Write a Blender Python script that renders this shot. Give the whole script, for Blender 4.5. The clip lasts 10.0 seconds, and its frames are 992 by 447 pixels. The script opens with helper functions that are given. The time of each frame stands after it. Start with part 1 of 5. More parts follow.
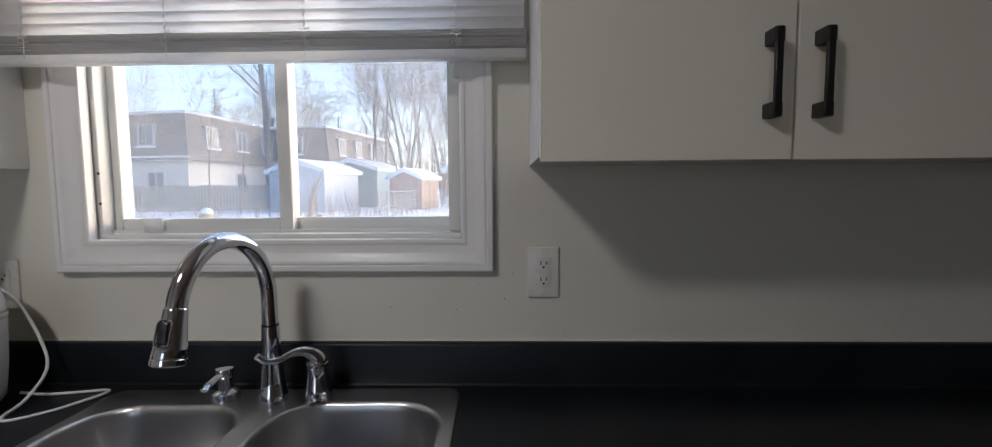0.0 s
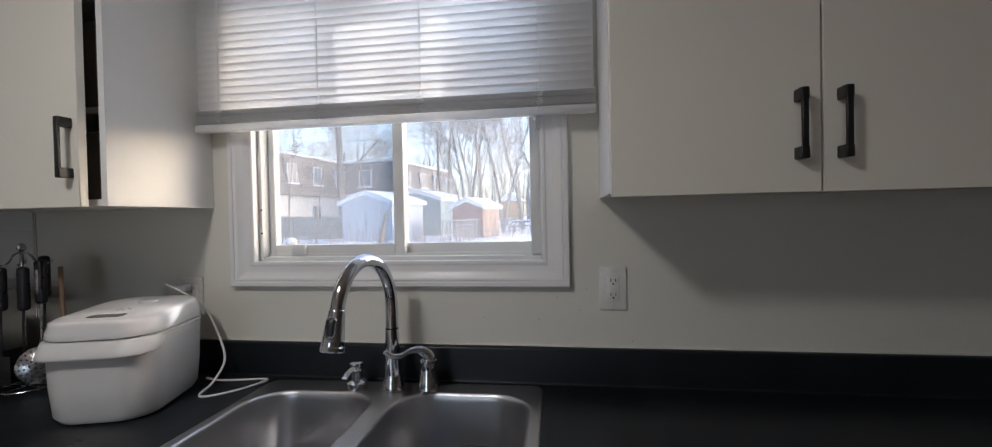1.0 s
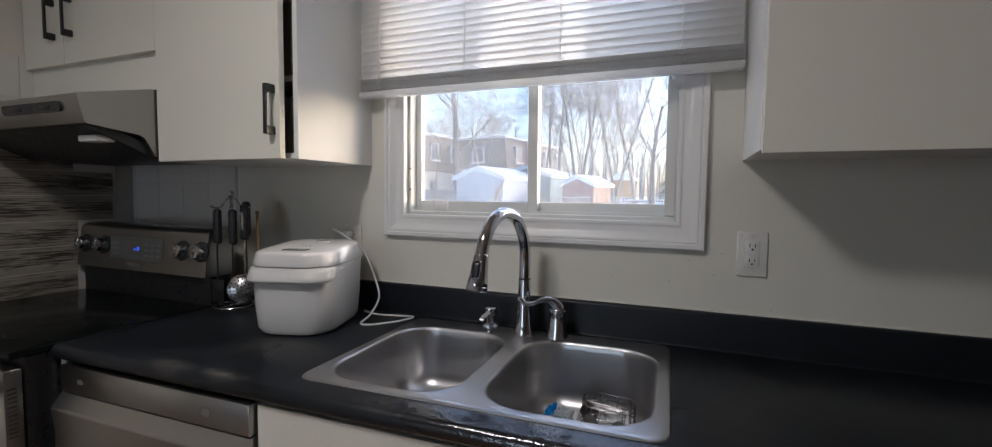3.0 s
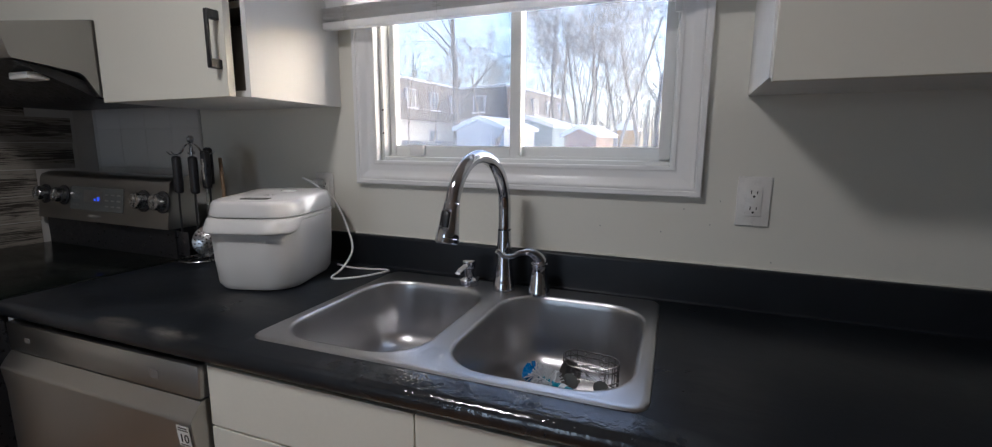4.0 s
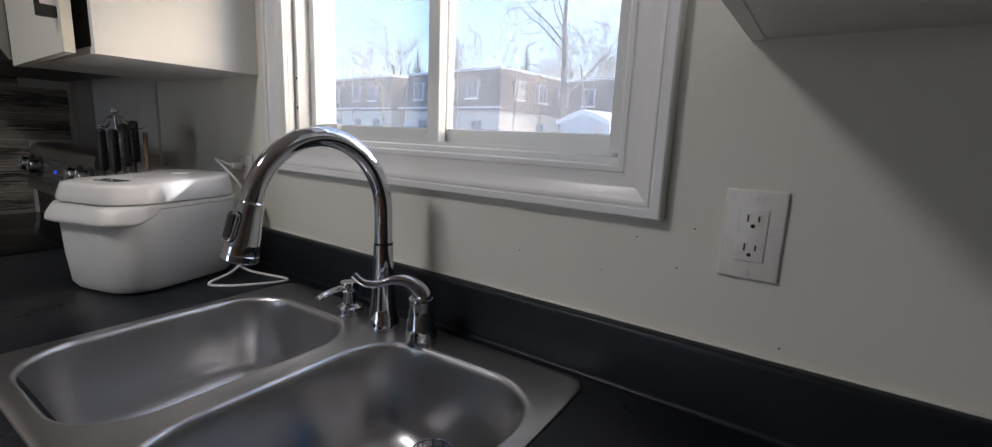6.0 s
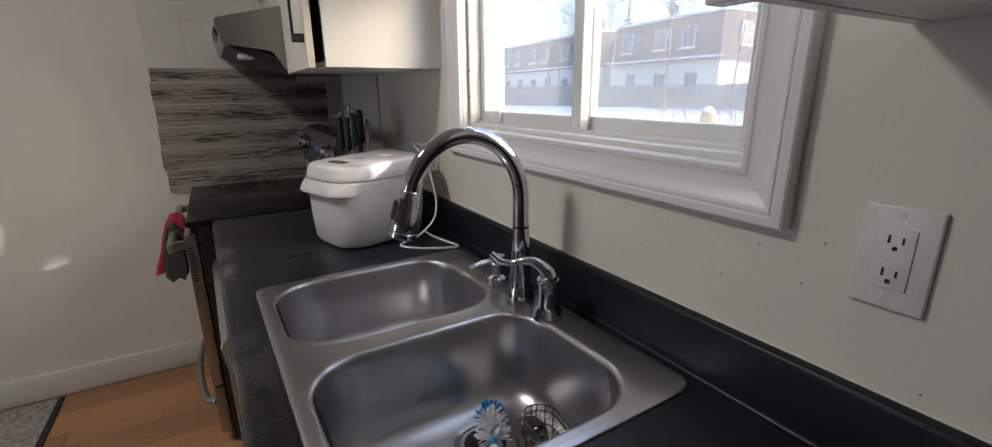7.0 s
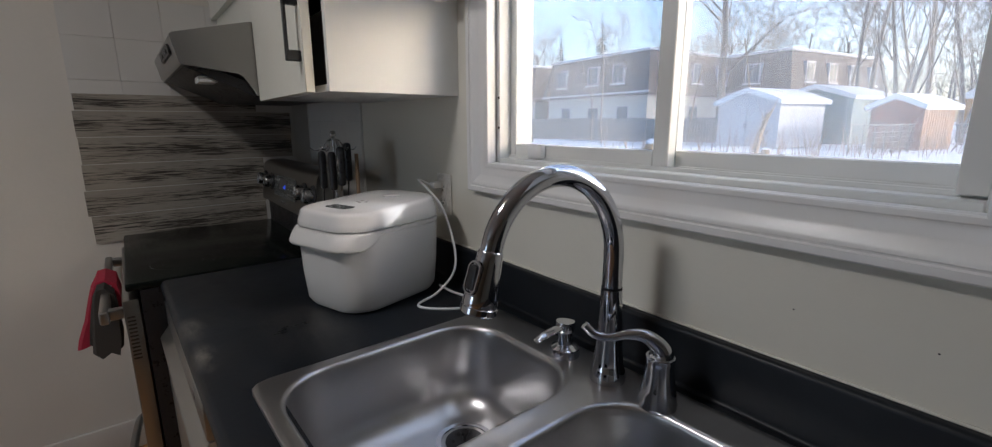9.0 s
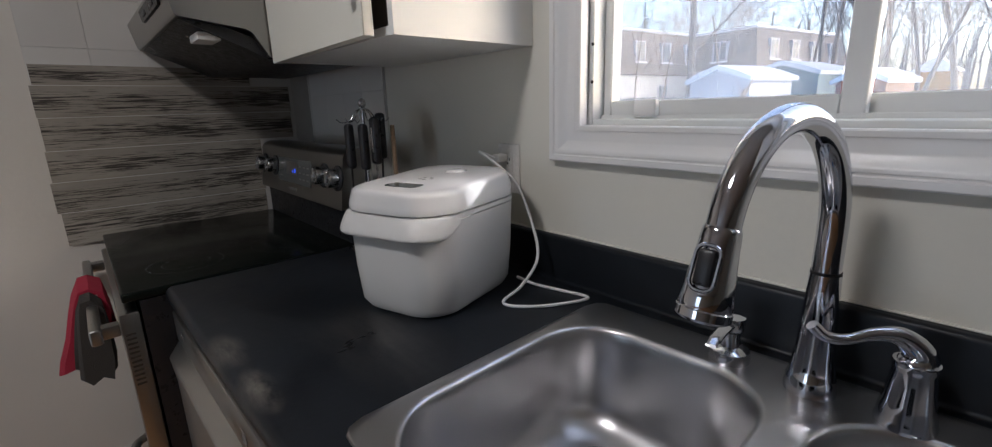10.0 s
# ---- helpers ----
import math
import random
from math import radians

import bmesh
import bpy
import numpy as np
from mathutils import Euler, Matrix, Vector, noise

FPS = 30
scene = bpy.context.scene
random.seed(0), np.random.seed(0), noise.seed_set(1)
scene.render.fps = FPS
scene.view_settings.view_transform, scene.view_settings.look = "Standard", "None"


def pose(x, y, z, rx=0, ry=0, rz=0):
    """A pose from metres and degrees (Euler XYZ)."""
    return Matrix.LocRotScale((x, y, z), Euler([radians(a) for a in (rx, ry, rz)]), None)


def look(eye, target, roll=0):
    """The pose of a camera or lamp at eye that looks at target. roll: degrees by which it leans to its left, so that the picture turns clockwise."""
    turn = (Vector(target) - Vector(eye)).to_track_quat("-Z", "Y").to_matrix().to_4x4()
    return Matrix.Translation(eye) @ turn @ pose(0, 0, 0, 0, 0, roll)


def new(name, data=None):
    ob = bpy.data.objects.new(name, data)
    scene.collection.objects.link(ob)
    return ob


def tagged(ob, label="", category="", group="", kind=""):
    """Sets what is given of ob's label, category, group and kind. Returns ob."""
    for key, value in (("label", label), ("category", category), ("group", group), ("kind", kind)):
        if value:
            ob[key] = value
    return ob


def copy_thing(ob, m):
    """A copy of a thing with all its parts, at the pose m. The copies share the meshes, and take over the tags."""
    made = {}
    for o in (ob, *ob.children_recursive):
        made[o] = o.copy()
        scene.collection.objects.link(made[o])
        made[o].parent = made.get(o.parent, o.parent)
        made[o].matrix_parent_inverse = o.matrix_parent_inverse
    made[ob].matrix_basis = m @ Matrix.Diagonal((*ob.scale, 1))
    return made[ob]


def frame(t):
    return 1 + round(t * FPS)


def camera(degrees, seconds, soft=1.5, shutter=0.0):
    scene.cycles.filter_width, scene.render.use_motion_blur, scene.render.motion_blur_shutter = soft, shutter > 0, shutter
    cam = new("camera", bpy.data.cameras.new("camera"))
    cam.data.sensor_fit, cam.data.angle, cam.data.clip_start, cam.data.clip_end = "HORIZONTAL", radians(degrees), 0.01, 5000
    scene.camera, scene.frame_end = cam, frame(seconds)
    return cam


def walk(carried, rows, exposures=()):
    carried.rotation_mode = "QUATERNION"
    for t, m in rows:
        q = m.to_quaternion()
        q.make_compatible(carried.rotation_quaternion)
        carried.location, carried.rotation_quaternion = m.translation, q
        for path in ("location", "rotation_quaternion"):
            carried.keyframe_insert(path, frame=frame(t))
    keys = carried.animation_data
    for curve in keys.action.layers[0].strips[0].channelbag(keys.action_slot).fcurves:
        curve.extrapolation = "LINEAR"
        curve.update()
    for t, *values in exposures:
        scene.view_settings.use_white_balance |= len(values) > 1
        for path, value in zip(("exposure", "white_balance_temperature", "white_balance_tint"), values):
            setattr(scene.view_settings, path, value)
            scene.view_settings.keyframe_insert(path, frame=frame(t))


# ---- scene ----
cam = camera(93.1, 10.0, soft=1.2)
PATH = [
    (0, (0.048, 0.01, 1.362), (-0.003, 2.004, 1.208), -0.4),
    (0.5, (0.04, -0.094, 1.367), (-0.082, 1.9, 1.276), -1.3),
    (1, (0.012, -0.213, 1.368), (-0.29, 1.763, 1.336), -1.2),
    (1.5, (0.006, -0.278, 1.368), (-0.448, 1.67, 1.368), -0.8),
    (2, (-0.013, -0.298, 1.357), (-0.613, 1.61, 1.376), -0.2),
    (2.5, (-0.037, -0.297, 1.34), (-0.743, 1.574, 1.332), 0.2),
    (3.8, (-0.038, -0.211, 1.291), (-0.784, 1.618, 0.974), 0.1),
    (4, (-0.019, -0.163, 1.294), (-0.758, 1.666, 0.967), 0.4),
    (4.5, (0.066, 0.005, 1.305), (-0.672, 1.833, 0.969), 2.6),
    (5, (0.113, 0.126, 1.298), (-0.609, 1.958, 0.947), 3.5),
    (5.2, (0.125, 0.194, 1.292), (-0.6, 2.025, 0.944), 3.6),
    (6.3, (0.244, 0.42, 1.279), (-1.109, 1.832, 0.857), 1.7),
    (6.5, (0.282, 0.429, 1.282), (-1.203, 1.677, 0.797), 1.1),
    (7, (0.32, 0.449, 1.348), (-1.34, 1.421, 0.801), -0.4),
    (7.5, (0.311, 0.467, 1.379), (-1.377, 1.414, 0.876), 0.1),
    (8, (0.263, 0.458, 1.381), (-1.422, 1.427, 0.91), 1.3),
    (8.5, (0.14, 0.417, 1.377), (-1.479, 1.507, 0.939), 1.0),
    (9, (0.008, 0.365, 1.343), (-1.536, 1.565, 0.922), -0.2),
    (9.5, (-0.106, 0.327, 1.301), (-1.587, 1.604, 0.882), -0.8),
    (10, (-0.306, 0.298, 1.288), (-1.766, 1.577, 0.806), -1.7),
]
EXPOSURE = [(0.0, 1.84, 5760, 13), (0.5, 1.90, 5760, 13), (2.5, 1.95, 5790, 13), (4.0, 2.03, 5610, 13), (5.0, 1.95, 5530, 13),
            (6.5, 2.06, 5840, 13), (7.0, 2.18, 5910, 13), (7.5, 2.18, 5960, 13), (8.0, 2.18, 5860, 13), (8.5, 1.96, 5810, 12), (9.0, 1.80, 5710, 12),
            (9.5, 1.84, 5710, 12), (10.0, 2.02, 5640, 13)]
walk(cam, [(t, look(eye, target, roll)) for t, eye, target, roll in PATH], EXPOSURE)


# ---------- world, sun, lamps ----------
SUN_DIR = Vector((0.78, 0.625, 0.36)).normalized()      # towards the sun
world = bpy.data.worlds.new("winter_sky")
scene.world = world
world.use_nodes = True
wn = world.node_tree
wn.nodes.clear()
sky = wn.nodes.new("ShaderNodeTexSky")
sky.sky_type = "NISHITA"
sky.sun_disc = False
sky.sun_elevation = math.asin(SUN_DIR.z)
sky.sun_rotation = math.atan2(SUN_DIR.x, SUN_DIR.y)
sky.air_density, sky.dust_density, sky.ozone_density = 1.0, 2.6, 1.0
wbg = wn.nodes.new("ShaderNodeBackground")
wbg.inputs["Strength"].default_value = 0.215
wout = wn.nodes.new("ShaderNodeOutputWorld")
wn.links.new(sky.outputs[0], wbg.inputs[0])
wn.links.new(wbg.outputs[0], wout.inputs[0])

sun_data = bpy.data.lights.new("sun", "SUN")
sun_data.energy, sun_data.angle, sun_data.color = 1.1, radians(0.5), (1.0, 0.93, 0.82)
sun = new("sun", sun_data)
sun.matrix_world = look(SUN_DIR * 60, (0, 0, 0))

LAMP = (-0.80, -0.38)
lamp_data = bpy.data.lights.new("ceiling_lamp", "AREA")
lamp_data.shape, lamp_data.size = "DISK", 0.30
lamp_data.energy, lamp_data.color = 3.5, (1.0, 0.91, 0.80)
lamp_ob = new("ceiling_lamp", lamp_data)
lamp_ob.matrix_world = pose(LAMP[0], LAMP[1], 2.325)

# sky light in the covered upper half of the window
upper_data = bpy.data.lights.new("window_skylight", "AREA")
upper_data.shape, upper_data.size, upper_data.size_y = "RECTANGLE", 0.84, 0.24
upper_data.energy, upper_data.color = 0.34, (0.76, 0.88, 1.0)
upper_light = new("window_skylight", upper_data)
upper_light.matrix_world = look((-0.48, 1.13, 1.925), (-0.48, 0, 1.925))

# added cool fill lamp, set in an assumed, unseen door across the room
fill_data = bpy.data.lights.new("room_fill", "AREA")
fill_data.shape, fill_data.size, fill_data.size_y = "RECTANGLE", 1.42, 1.88
fill_data.energy, fill_data.color = 3.4, (0.82, 0.91, 1.0)
fill_light = new("room_fill", fill_data)
fill_light.matrix_world = look((-1.30, -4.98, 1.04), (-1.30, 0, 1.04))

# ---------- materials ----------


def node(nt, kind, **kw):
    n = nt.nodes.new(kind)
    for k, v in kw.items():
        n.inputs[k].default_value = v
    return n


def mix_rgb(nt, fac, a, b, mode="MIX"):
    n = nt.nodes.new("ShaderNodeMix")
    n.data_type, n.blend_type = "RGBA", mode
    for sock, v in ((n.inputs[0], fac), (n.inputs[6], a), (n.inputs[7], b)):
        if isinstance(v, bpy.types.NodeSocket):
            nt.links.new(v, sock)
        elif isinstance(v, (int, float)):
            sock.default_value = v
        else:
            sock.default_value = (*v[:3], 1)
    return n.outputs[2]


def ramp(nt, src, lo, hi, a=0.0, b=1.0):
    n = nt.nodes.new("ShaderNodeMapRange")
    nt.links.new(src, n.inputs[0])
    n.inputs[1].default_value, n.inputs[2].default_value = lo, hi
    n.inputs[3].default_value, n.inputs[4].default_value = a, b
    return n.outputs[0]


def noise_tex(nt, scale, stretch=(1, 1, 1), detail=4.0, rough=0.6, distort=0.0):
    geo = nt.nodes.new("ShaderNodeNewGeometry")
    mp = nt.nodes.new("ShaderNodeMapping")
    mp.inputs["Scale"].default_value = stretch
    nt.links.new(geo.outputs["Position"], mp.inputs[0])
    n = node(nt, "ShaderNodeTexNoise", Scale=scale, Detail=detail, Roughness=rough, Distortion=distort)
    nt.links.new(mp.outputs[0], n.inputs["Vector"])
    return n.outputs[0]


def base_mat(name):
    m = bpy.data.materials.new(name)
    m.use_nodes = True
    nt = m.node_tree
    return m, nt, nt.nodes["Principled BSDF"]


def mat(name, color, rough=0.5, metal=0.0, vary=0.12, coarse=3.0, fine=60.0, bump=0.05, stretch=(1, 1, 1),
        rough_vary=0.12, piece=0.0, coat=0.0, spec=0.5):
    """A surface with slow stains and fine grain, both in colour, gloss and relief."""
    m, nt, b = base_mat(name)
    big, small = noise_tex(nt, coarse, stretch, 3.0), noise_tex(nt, fine, stretch, 5.0)
    dark = tuple(c * (1 - 2 * vary) for c in color)
    light = tuple(min(1.0, c * (1 + vary)) for c in color)
    c = mix_rgb(nt, ramp(nt, big, 0.3, 0.7), dark, light)
    c = mix_rgb(nt, ramp(nt, small, 0.35, 0.65, 0.0, 0.5), c, color)
    if piece:
        oi = nt.nodes.new("ShaderNodeObjectInfo")
        hsv = nt.nodes.new("ShaderNodeHueSaturation")
        nt.links.new(ramp(nt, oi.outputs["Random"], 0, 1, 1 - piece, 1 + piece), hsv.inputs["Value"])
        nt.links.new(c, hsv.inputs["Color"])
        c = hsv.outputs[0]
    nt.links.new(c, b.inputs["Base Color"])
    nt.links.new(ramp(nt, small, 0.3, 0.7, max(0.02, rough - rough_vary), min(1.0, rough + rough_vary)), b.inputs["Roughness"])
    b.inputs["Metallic"].default_value = metal
    b.inputs["Coat Weight"].default_value = coat
    b.inputs["Specular IOR Level"].default_value = spec
    if bump:
        bp = nt.nodes.new("ShaderNodeBump")
        bp.inputs["Strength"].default_value, bp.inputs["Distance"].default_value = bump, 0.004
        nt.links.new(small, bp.inputs["Height"])
        nt.links.new(bp.outputs[0], b.inputs["Normal"])
    return m


M_CREAM = mat("cream_wall_paint", (0.73, 0.69, 0.62), 0.55, vary=0.04, coarse=1.6, fine=90, bump=0.10)
M_WALL = mat("painted_wall", (0.735, 0.71, 0.625), 0.55, vary=0.04, coarse=1.6, fine=90, bump=0.10)
M_CEIL = mat("ceiling_paint", (0.78, 0.76, 0.72), 0.8, vary=0.04, bump=0.15)
M_TRIM = mat("gloss_white_trim", (0.80, 0.79, 0.77), 0.30, vary=0.008, fine=40, bump=0.0, rough_vary=0.01)
M_VINYL = mat("vinyl_frame", (0.74, 0.74, 0.71), 0.35, vary=0.02, fine=30, bump=0.0, rough_vary=0.02)
M_CAB = mat("cabinet_laminate", (0.77, 0.75, 0.655), 0.42, vary=0.025, coarse=1.2, fine=120, bump=0.02)
M_CABEDGE = mat("cabinet_edge", (0.79, 0.785, 0.76), 0.4, vary=0.03, bump=0.02)
M_CABIN = mat("cabinet_inside", (0.10, 0.09, 0.08), 0.7, vary=0.1)
M_BLACK = mat("matt_black_metal", (0.012, 0.012, 0.013), 0.42, 0.0, vary=0.1, bump=0.02)
M_RUBBER = mat("black_plastic", (0.016, 0.016, 0.018), 0.35, vary=0.1, bump=0.02)
M_CHROME = mat("polished_chrome", (0.64, 0.65, 0.69), 0.075, 1.0, vary=0.02, bump=0.0, rough_vary=0.02)


def sheet_steel(name, color, rough, spread=0.03):
    """Satin sheet steel: slow changes of tone and polish only."""
    m, nt, b = base_mat(name)
    slow = noise_tex(nt, 5.0, (1, 1, 1), 2.0)
    c = mix_rgb(nt, ramp(nt, slow, 0.3, 0.7), tuple(v * 0.985 for v in color), tuple(v * 1.01 for v in color))
    nt.links.new(c, b.inputs["Base Color"])
    nt.links.new(ramp(nt, noise_tex(nt, 9.0, (1, 1, 1), 2.0), 0.3, 0.7, rough - spread, rough + spread), b.inputs["Roughness"])
    b.inputs["Metallic"].default_value = 1.0
    return m


M_STEEL = sheet_steel("brushed_sink_steel", (0.565, 0.56, 0.565), 0.31, 0.010)
M_APPL = sheet_steel("appliance_steel", (0.38, 0.375, 0.36), 0.30, 0.01)
M_DOORSTEEL = sheet_steel("dull_door_steel", (0.44, 0.43, 0.405), 0.36, 0.015)
M_DARKWIRE = mat("tarnished_wire", (0.20, 0.195, 0.19), 0.32, 1.0, vary=0.1, bump=0.0)
M_WIRE = mat("steel_wire", (0.55, 0.55, 0.55), 0.25, 1.0, vary=0.08, bump=0.0)
M_GLASSTOP = mat("ceramic_cooktop", (0.006, 0.008, 0.007), 0.16, vary=0.2, coarse=8, bump=0.01, rough_vary=0.05, spec=0.12)
M_PORC = mat("white_plastic", (0.68, 0.672, 0.655), 0.06, vary=0.025, bump=0.0, rough_vary=0.02, spec=0.42)
M_SATIN = mat("white_satin_plastic", (0.635, 0.625, 0.60), 0.32, vary=0.012, bump=0.0, rough_vary=0.03, spec=0.35)
M_CORD = mat("white_cord", (0.75, 0.74, 0.72), 0.45, vary=0.05, bump=0.02)
M_PLATE = mat("outlet_plastic", (0.74, 0.715, 0.67), 0.3, vary=0.03, bump=0.01)
M_SLOT = mat("dark_slot", (0.03, 0.025, 0.02), 0.6, vary=0.1)
M_GREYGLASS = mat("grey_display", (0.10, 0.105, 0.10), 0.12, vary=0.05, bump=0.0)
M_TILE = mat("white_wall_tile", (0.70, 0.68, 0.64), 0.40, vary=0.02, bump=0.0, piece=0.03)
M_GROUT = mat("grout", (0.66, 0.64, 0.60), 0.9, vary=0.1)
M_BASE = mat("baseboard_paint", (0.76, 0.73, 0.68), 0.4, vary=0.04, bump=0.03)
M_RED = mat("red_cloth", (0.40, 0.022, 0.05), 0.9, vary=0.2, fine=400, bump=0.5)
M_GREYCLOTH = mat("grey_cloth", (0.05, 0.044, 0.038), 0.95, vary=0.2, fine=400, bump=0.5)
M_WOODSPOON = mat("spoon_wood", (0.30, 0.20, 0.12), 0.6, vary=0.15, bump=0.1)
M_BLUE = mat("blue_plastic", (0.010, 0.22, 0.55), 0.3, vary=0.08, bump=0.02)
M_TEAL = mat("teal_plastic", (0.012, 0.23, 0.33), 0.3, vary=0.08, bump=0.02)
M_BRISTLE = mat("white_bristle", (0.74, 0.75, 0.77), 0.6, vary=0.08)
M_WOOL = mat("steel_wool", (0.22, 0.21, 0.20), 0.35, 1.0, vary=0.2)
M_LABEL = mat("white_label", (0.75, 0.75, 0.72), 0.5, vary=0.03)
M_PRINT = mat("grey_print", (0.16, 0.15, 0.14), 0.5, vary=0.05)
M_RING = mat("burner_print", (0.030, 0.031, 0.030), 0.2, vary=0.1, bump=0.0)
M_RUG = mat("rug_weave", (0.40, 0.37, 0.33), 0.95, vary=0.35, coarse=60, fine=260, bump=0.6)
M_RUGEDGE = mat("rug_border", (0.03, 0.028, 0.026), 0.95, vary=0.2, fine=300, bump=0.5)
# outdoors
M_SNOW = mat("snow", (0.80, 0.81, 0.83), 0.75, vary=0.04, coarse=0.35, fine=3.0, bump=0.6)
M_BARK = mat("bark", (0.17, 0.135, 0.11), 0.9, vary=0.25, coarse=1.5, fine=14, bump=0.5)
M_BARKPALE = mat("pale_bark", (0.33, 0.25, 0.18), 0.9, vary=0.25, coarse=1.5, fine=14, bump=0.5)
M_SHINGLE = mat("mansard_shingle", (0.165, 0.135, 0.115), 0.85, vary=0.25, coarse=0.8, fine=6, bump=0.5, stretch=(1, 1, 3))
M_STUCCO = mat("pale_stucco", (0.58, 0.55, 0.50), 0.85, vary=0.08, fine=12, bump=0.2)
M_WINDARK = mat("far_window_glass", (0.10, 0.12, 0.15), 0.15, vary=0.1, bump=0.0)
M_WHITEWOOD = mat("white_siding", (0.50, 0.51, 0.54), 0.5, vary=0.05, fine=10, bump=0.05)
M_TEALSIDE = mat("teal_siding", (0.20, 0.27, 0.28), 0.6, vary=0.12, fine=10)
M_REDWOOD = mat("red_boards", (0.30, 0.12, 0.085), 0.75, vary=0.2, fine=10)
M_ORANGEWOOD = mat("weathered_orange_boards", (0.42, 0.25, 0.14), 0.75, vary=0.2, fine=10)
M_GREYWOOD = mat("grey_fence_boards", (0.25, 0.25, 0.235), 0.85, vary=0.2, coarse=2, fine=12, bump=0.3)
M_YELLOW = mat("yellow_boards", (0.50, 0.26, 0.05), 0.7, vary=0.15)
M_PINE = mat("pine_needles", (0.055, 0.075, 0.05), 0.9, vary=0.3, coarse=1.0, fine=10)
M_CUTWOOD = mat("cut_stump_wood", (0.50, 0.33, 0.17), 0.8, vary=0.2, fine=30, bump=0.3)
M_CHAIN = mat("galvanised_wire", (0.25, 0.25, 0.25), 0.5, 0.6, vary=0.1)


def counter_material():
    """Black laminate, dulled by wiping, with chalky rubbed spots near the front."""
    m, nt, b = base_mat("black_laminate")
    big, small = noise_tex(nt, 4.0, (1, 1, 1), 5.0, 0.65, 0.6), noise_tex(nt, 70.0, (1, 1, 1), 4.0)
    smear = noise_tex(nt, 9.0, (0.7, 2.2, 1), 5.0, 0.7, 0.4)
    c = mix_rgb(nt, ramp(nt, big, 0.35, 0.75), (0.008, 0.0095, 0.012), (0.015, 0.018, 0.0225))
    geo = nt.nodes.new("ShaderNodeNewGeometry")
    total = None
    for cx, cy, rx, ry, gain in ((-1.125, 0.425, 0.080, 0.030, 0.65), (-0.97, 0.430, 0.080, 0.026, 0.75), (-1.0, 0.62, 0.2, 0.12, 0.14),
                                 (0.05, 0.62, 0.10, 0.2, 0.10)):
        off = nt.nodes.new("ShaderNodeVectorMath")
        off.operation = "SUBTRACT"
        nt.links.new(geo.outputs["Position"], off.inputs[0])
        off.inputs[1].default_value = (cx, cy, 0.914)
        sc = nt.nodes.new("ShaderNodeVectorMath")
        sc.operation = "MULTIPLY"
        nt.links.new(off.outputs[0], sc.inputs[0])
        sc.inputs[1].default_value = (1 / rx, 1 / ry, 4)
        ln = nt.nodes.new("ShaderNodeVectorMath")
        ln.operation = "LENGTH"
        nt.links.new(sc.outputs[0], ln.inputs[0])
        spot = ramp(nt, ln.outputs["Value"], 0.25, 1.0, gain, 0.0)
        if total is None:
            total = spot
        else:
            mx = nt.nodes.new("ShaderNodeMath")
            mx.operation = "MAXIMUM"
            nt.links.new(total, mx.inputs[0])
            nt.links.new(spot, mx.inputs[1])
            total = mx.outputs[0]
    mul = nt.nodes.new("ShaderNodeMath")
    mul.operation = "MULTIPLY"
    nt.links.new(total, mul.inputs[0])
    nt.links.new(ramp(nt, smear, 0.38, 0.68), mul.inputs[1])
    c = mix_rgb(nt, mul.outputs[0], c, (0.22, 0.20, 0.17))
    nt.links.new(c, b.inputs["Base Color"])
    wet = nt.nodes.new("ShaderNodeVectorMath")          # splashes left in front of the sink
    wet.operation = "SUBTRACT"
    nt.links.new(geo.outputs["Position"], wet.inputs[0])
    wet.inputs[1].default_value = (-0.29, 0.446, 0.914)
    ws = nt.nodes.new("ShaderNodeVectorMath")
    ws.operation = "MULTIPLY"
    nt.links.new(wet.outputs[0], ws.inputs[0])
    ws.inputs[1].default_value = (1 / 0.36, 1 / 0.062, 20)
    wl = nt.nodes.new("ShaderNodeVectorMath")
    wl.operation = "LENGTH"
    nt.links.new(ws.outputs[0], wl.inputs[0])
    damp = nt.nodes.new("ShaderNodeMath")
    damp.operation = "MULTIPLY"
    nt.links.new(ramp(nt, wl.outputs["Value"], 0.5, 1.0, 1.0, 0.0), damp.inputs[0])
    nt.links.new(ramp(nt, noise_tex(nt, 16.0, (1, 1, 1), 4.0), 0.34, 0.50), damp.inputs[1])
    rg = nt.nodes.new("ShaderNodeMix")
    nt.links.new(damp.outputs[0], rg.inputs[0])
    nt.links.new(ramp(nt, big, 0.3, 0.7, 0.26, 0.46), rg.inputs[2])
    rg.inputs[3].default_value = 0.07
    nt.links.new(rg.outputs[0], b.inputs["Roughness"])
    nt.links.new(ramp(nt, damp.outputs[0], 0.0, 1.0, 0.28, 1.0), b.inputs["Specular IOR Level"])
    bp = nt.nodes.new("ShaderNodeBump")
    bp.inputs["Strength"].default_value, bp.inputs["Distance"].default_value = 0.10, 0.002
    nt.links.new(small, bp.inputs["Height"])
    rp = nt.nodes.new("ShaderNodeBump")                 # beads of water
    rp.inputs["Distance"].default_value = 0.004
    nt.links.new(ramp(nt, damp.outputs[0], 0.0, 1.0, 0.0, 0.28), rp.inputs["Strength"])
    nt.links.new(noise_tex(nt, 95.0, (1, 1, 1), 2.0, 0.5), rp.inputs["Height"])
    nt.links.new(bp.outputs[0], rp.inputs["Normal"])
    nt.links.new(rp.outputs[0], b.inputs["Normal"])
    return m


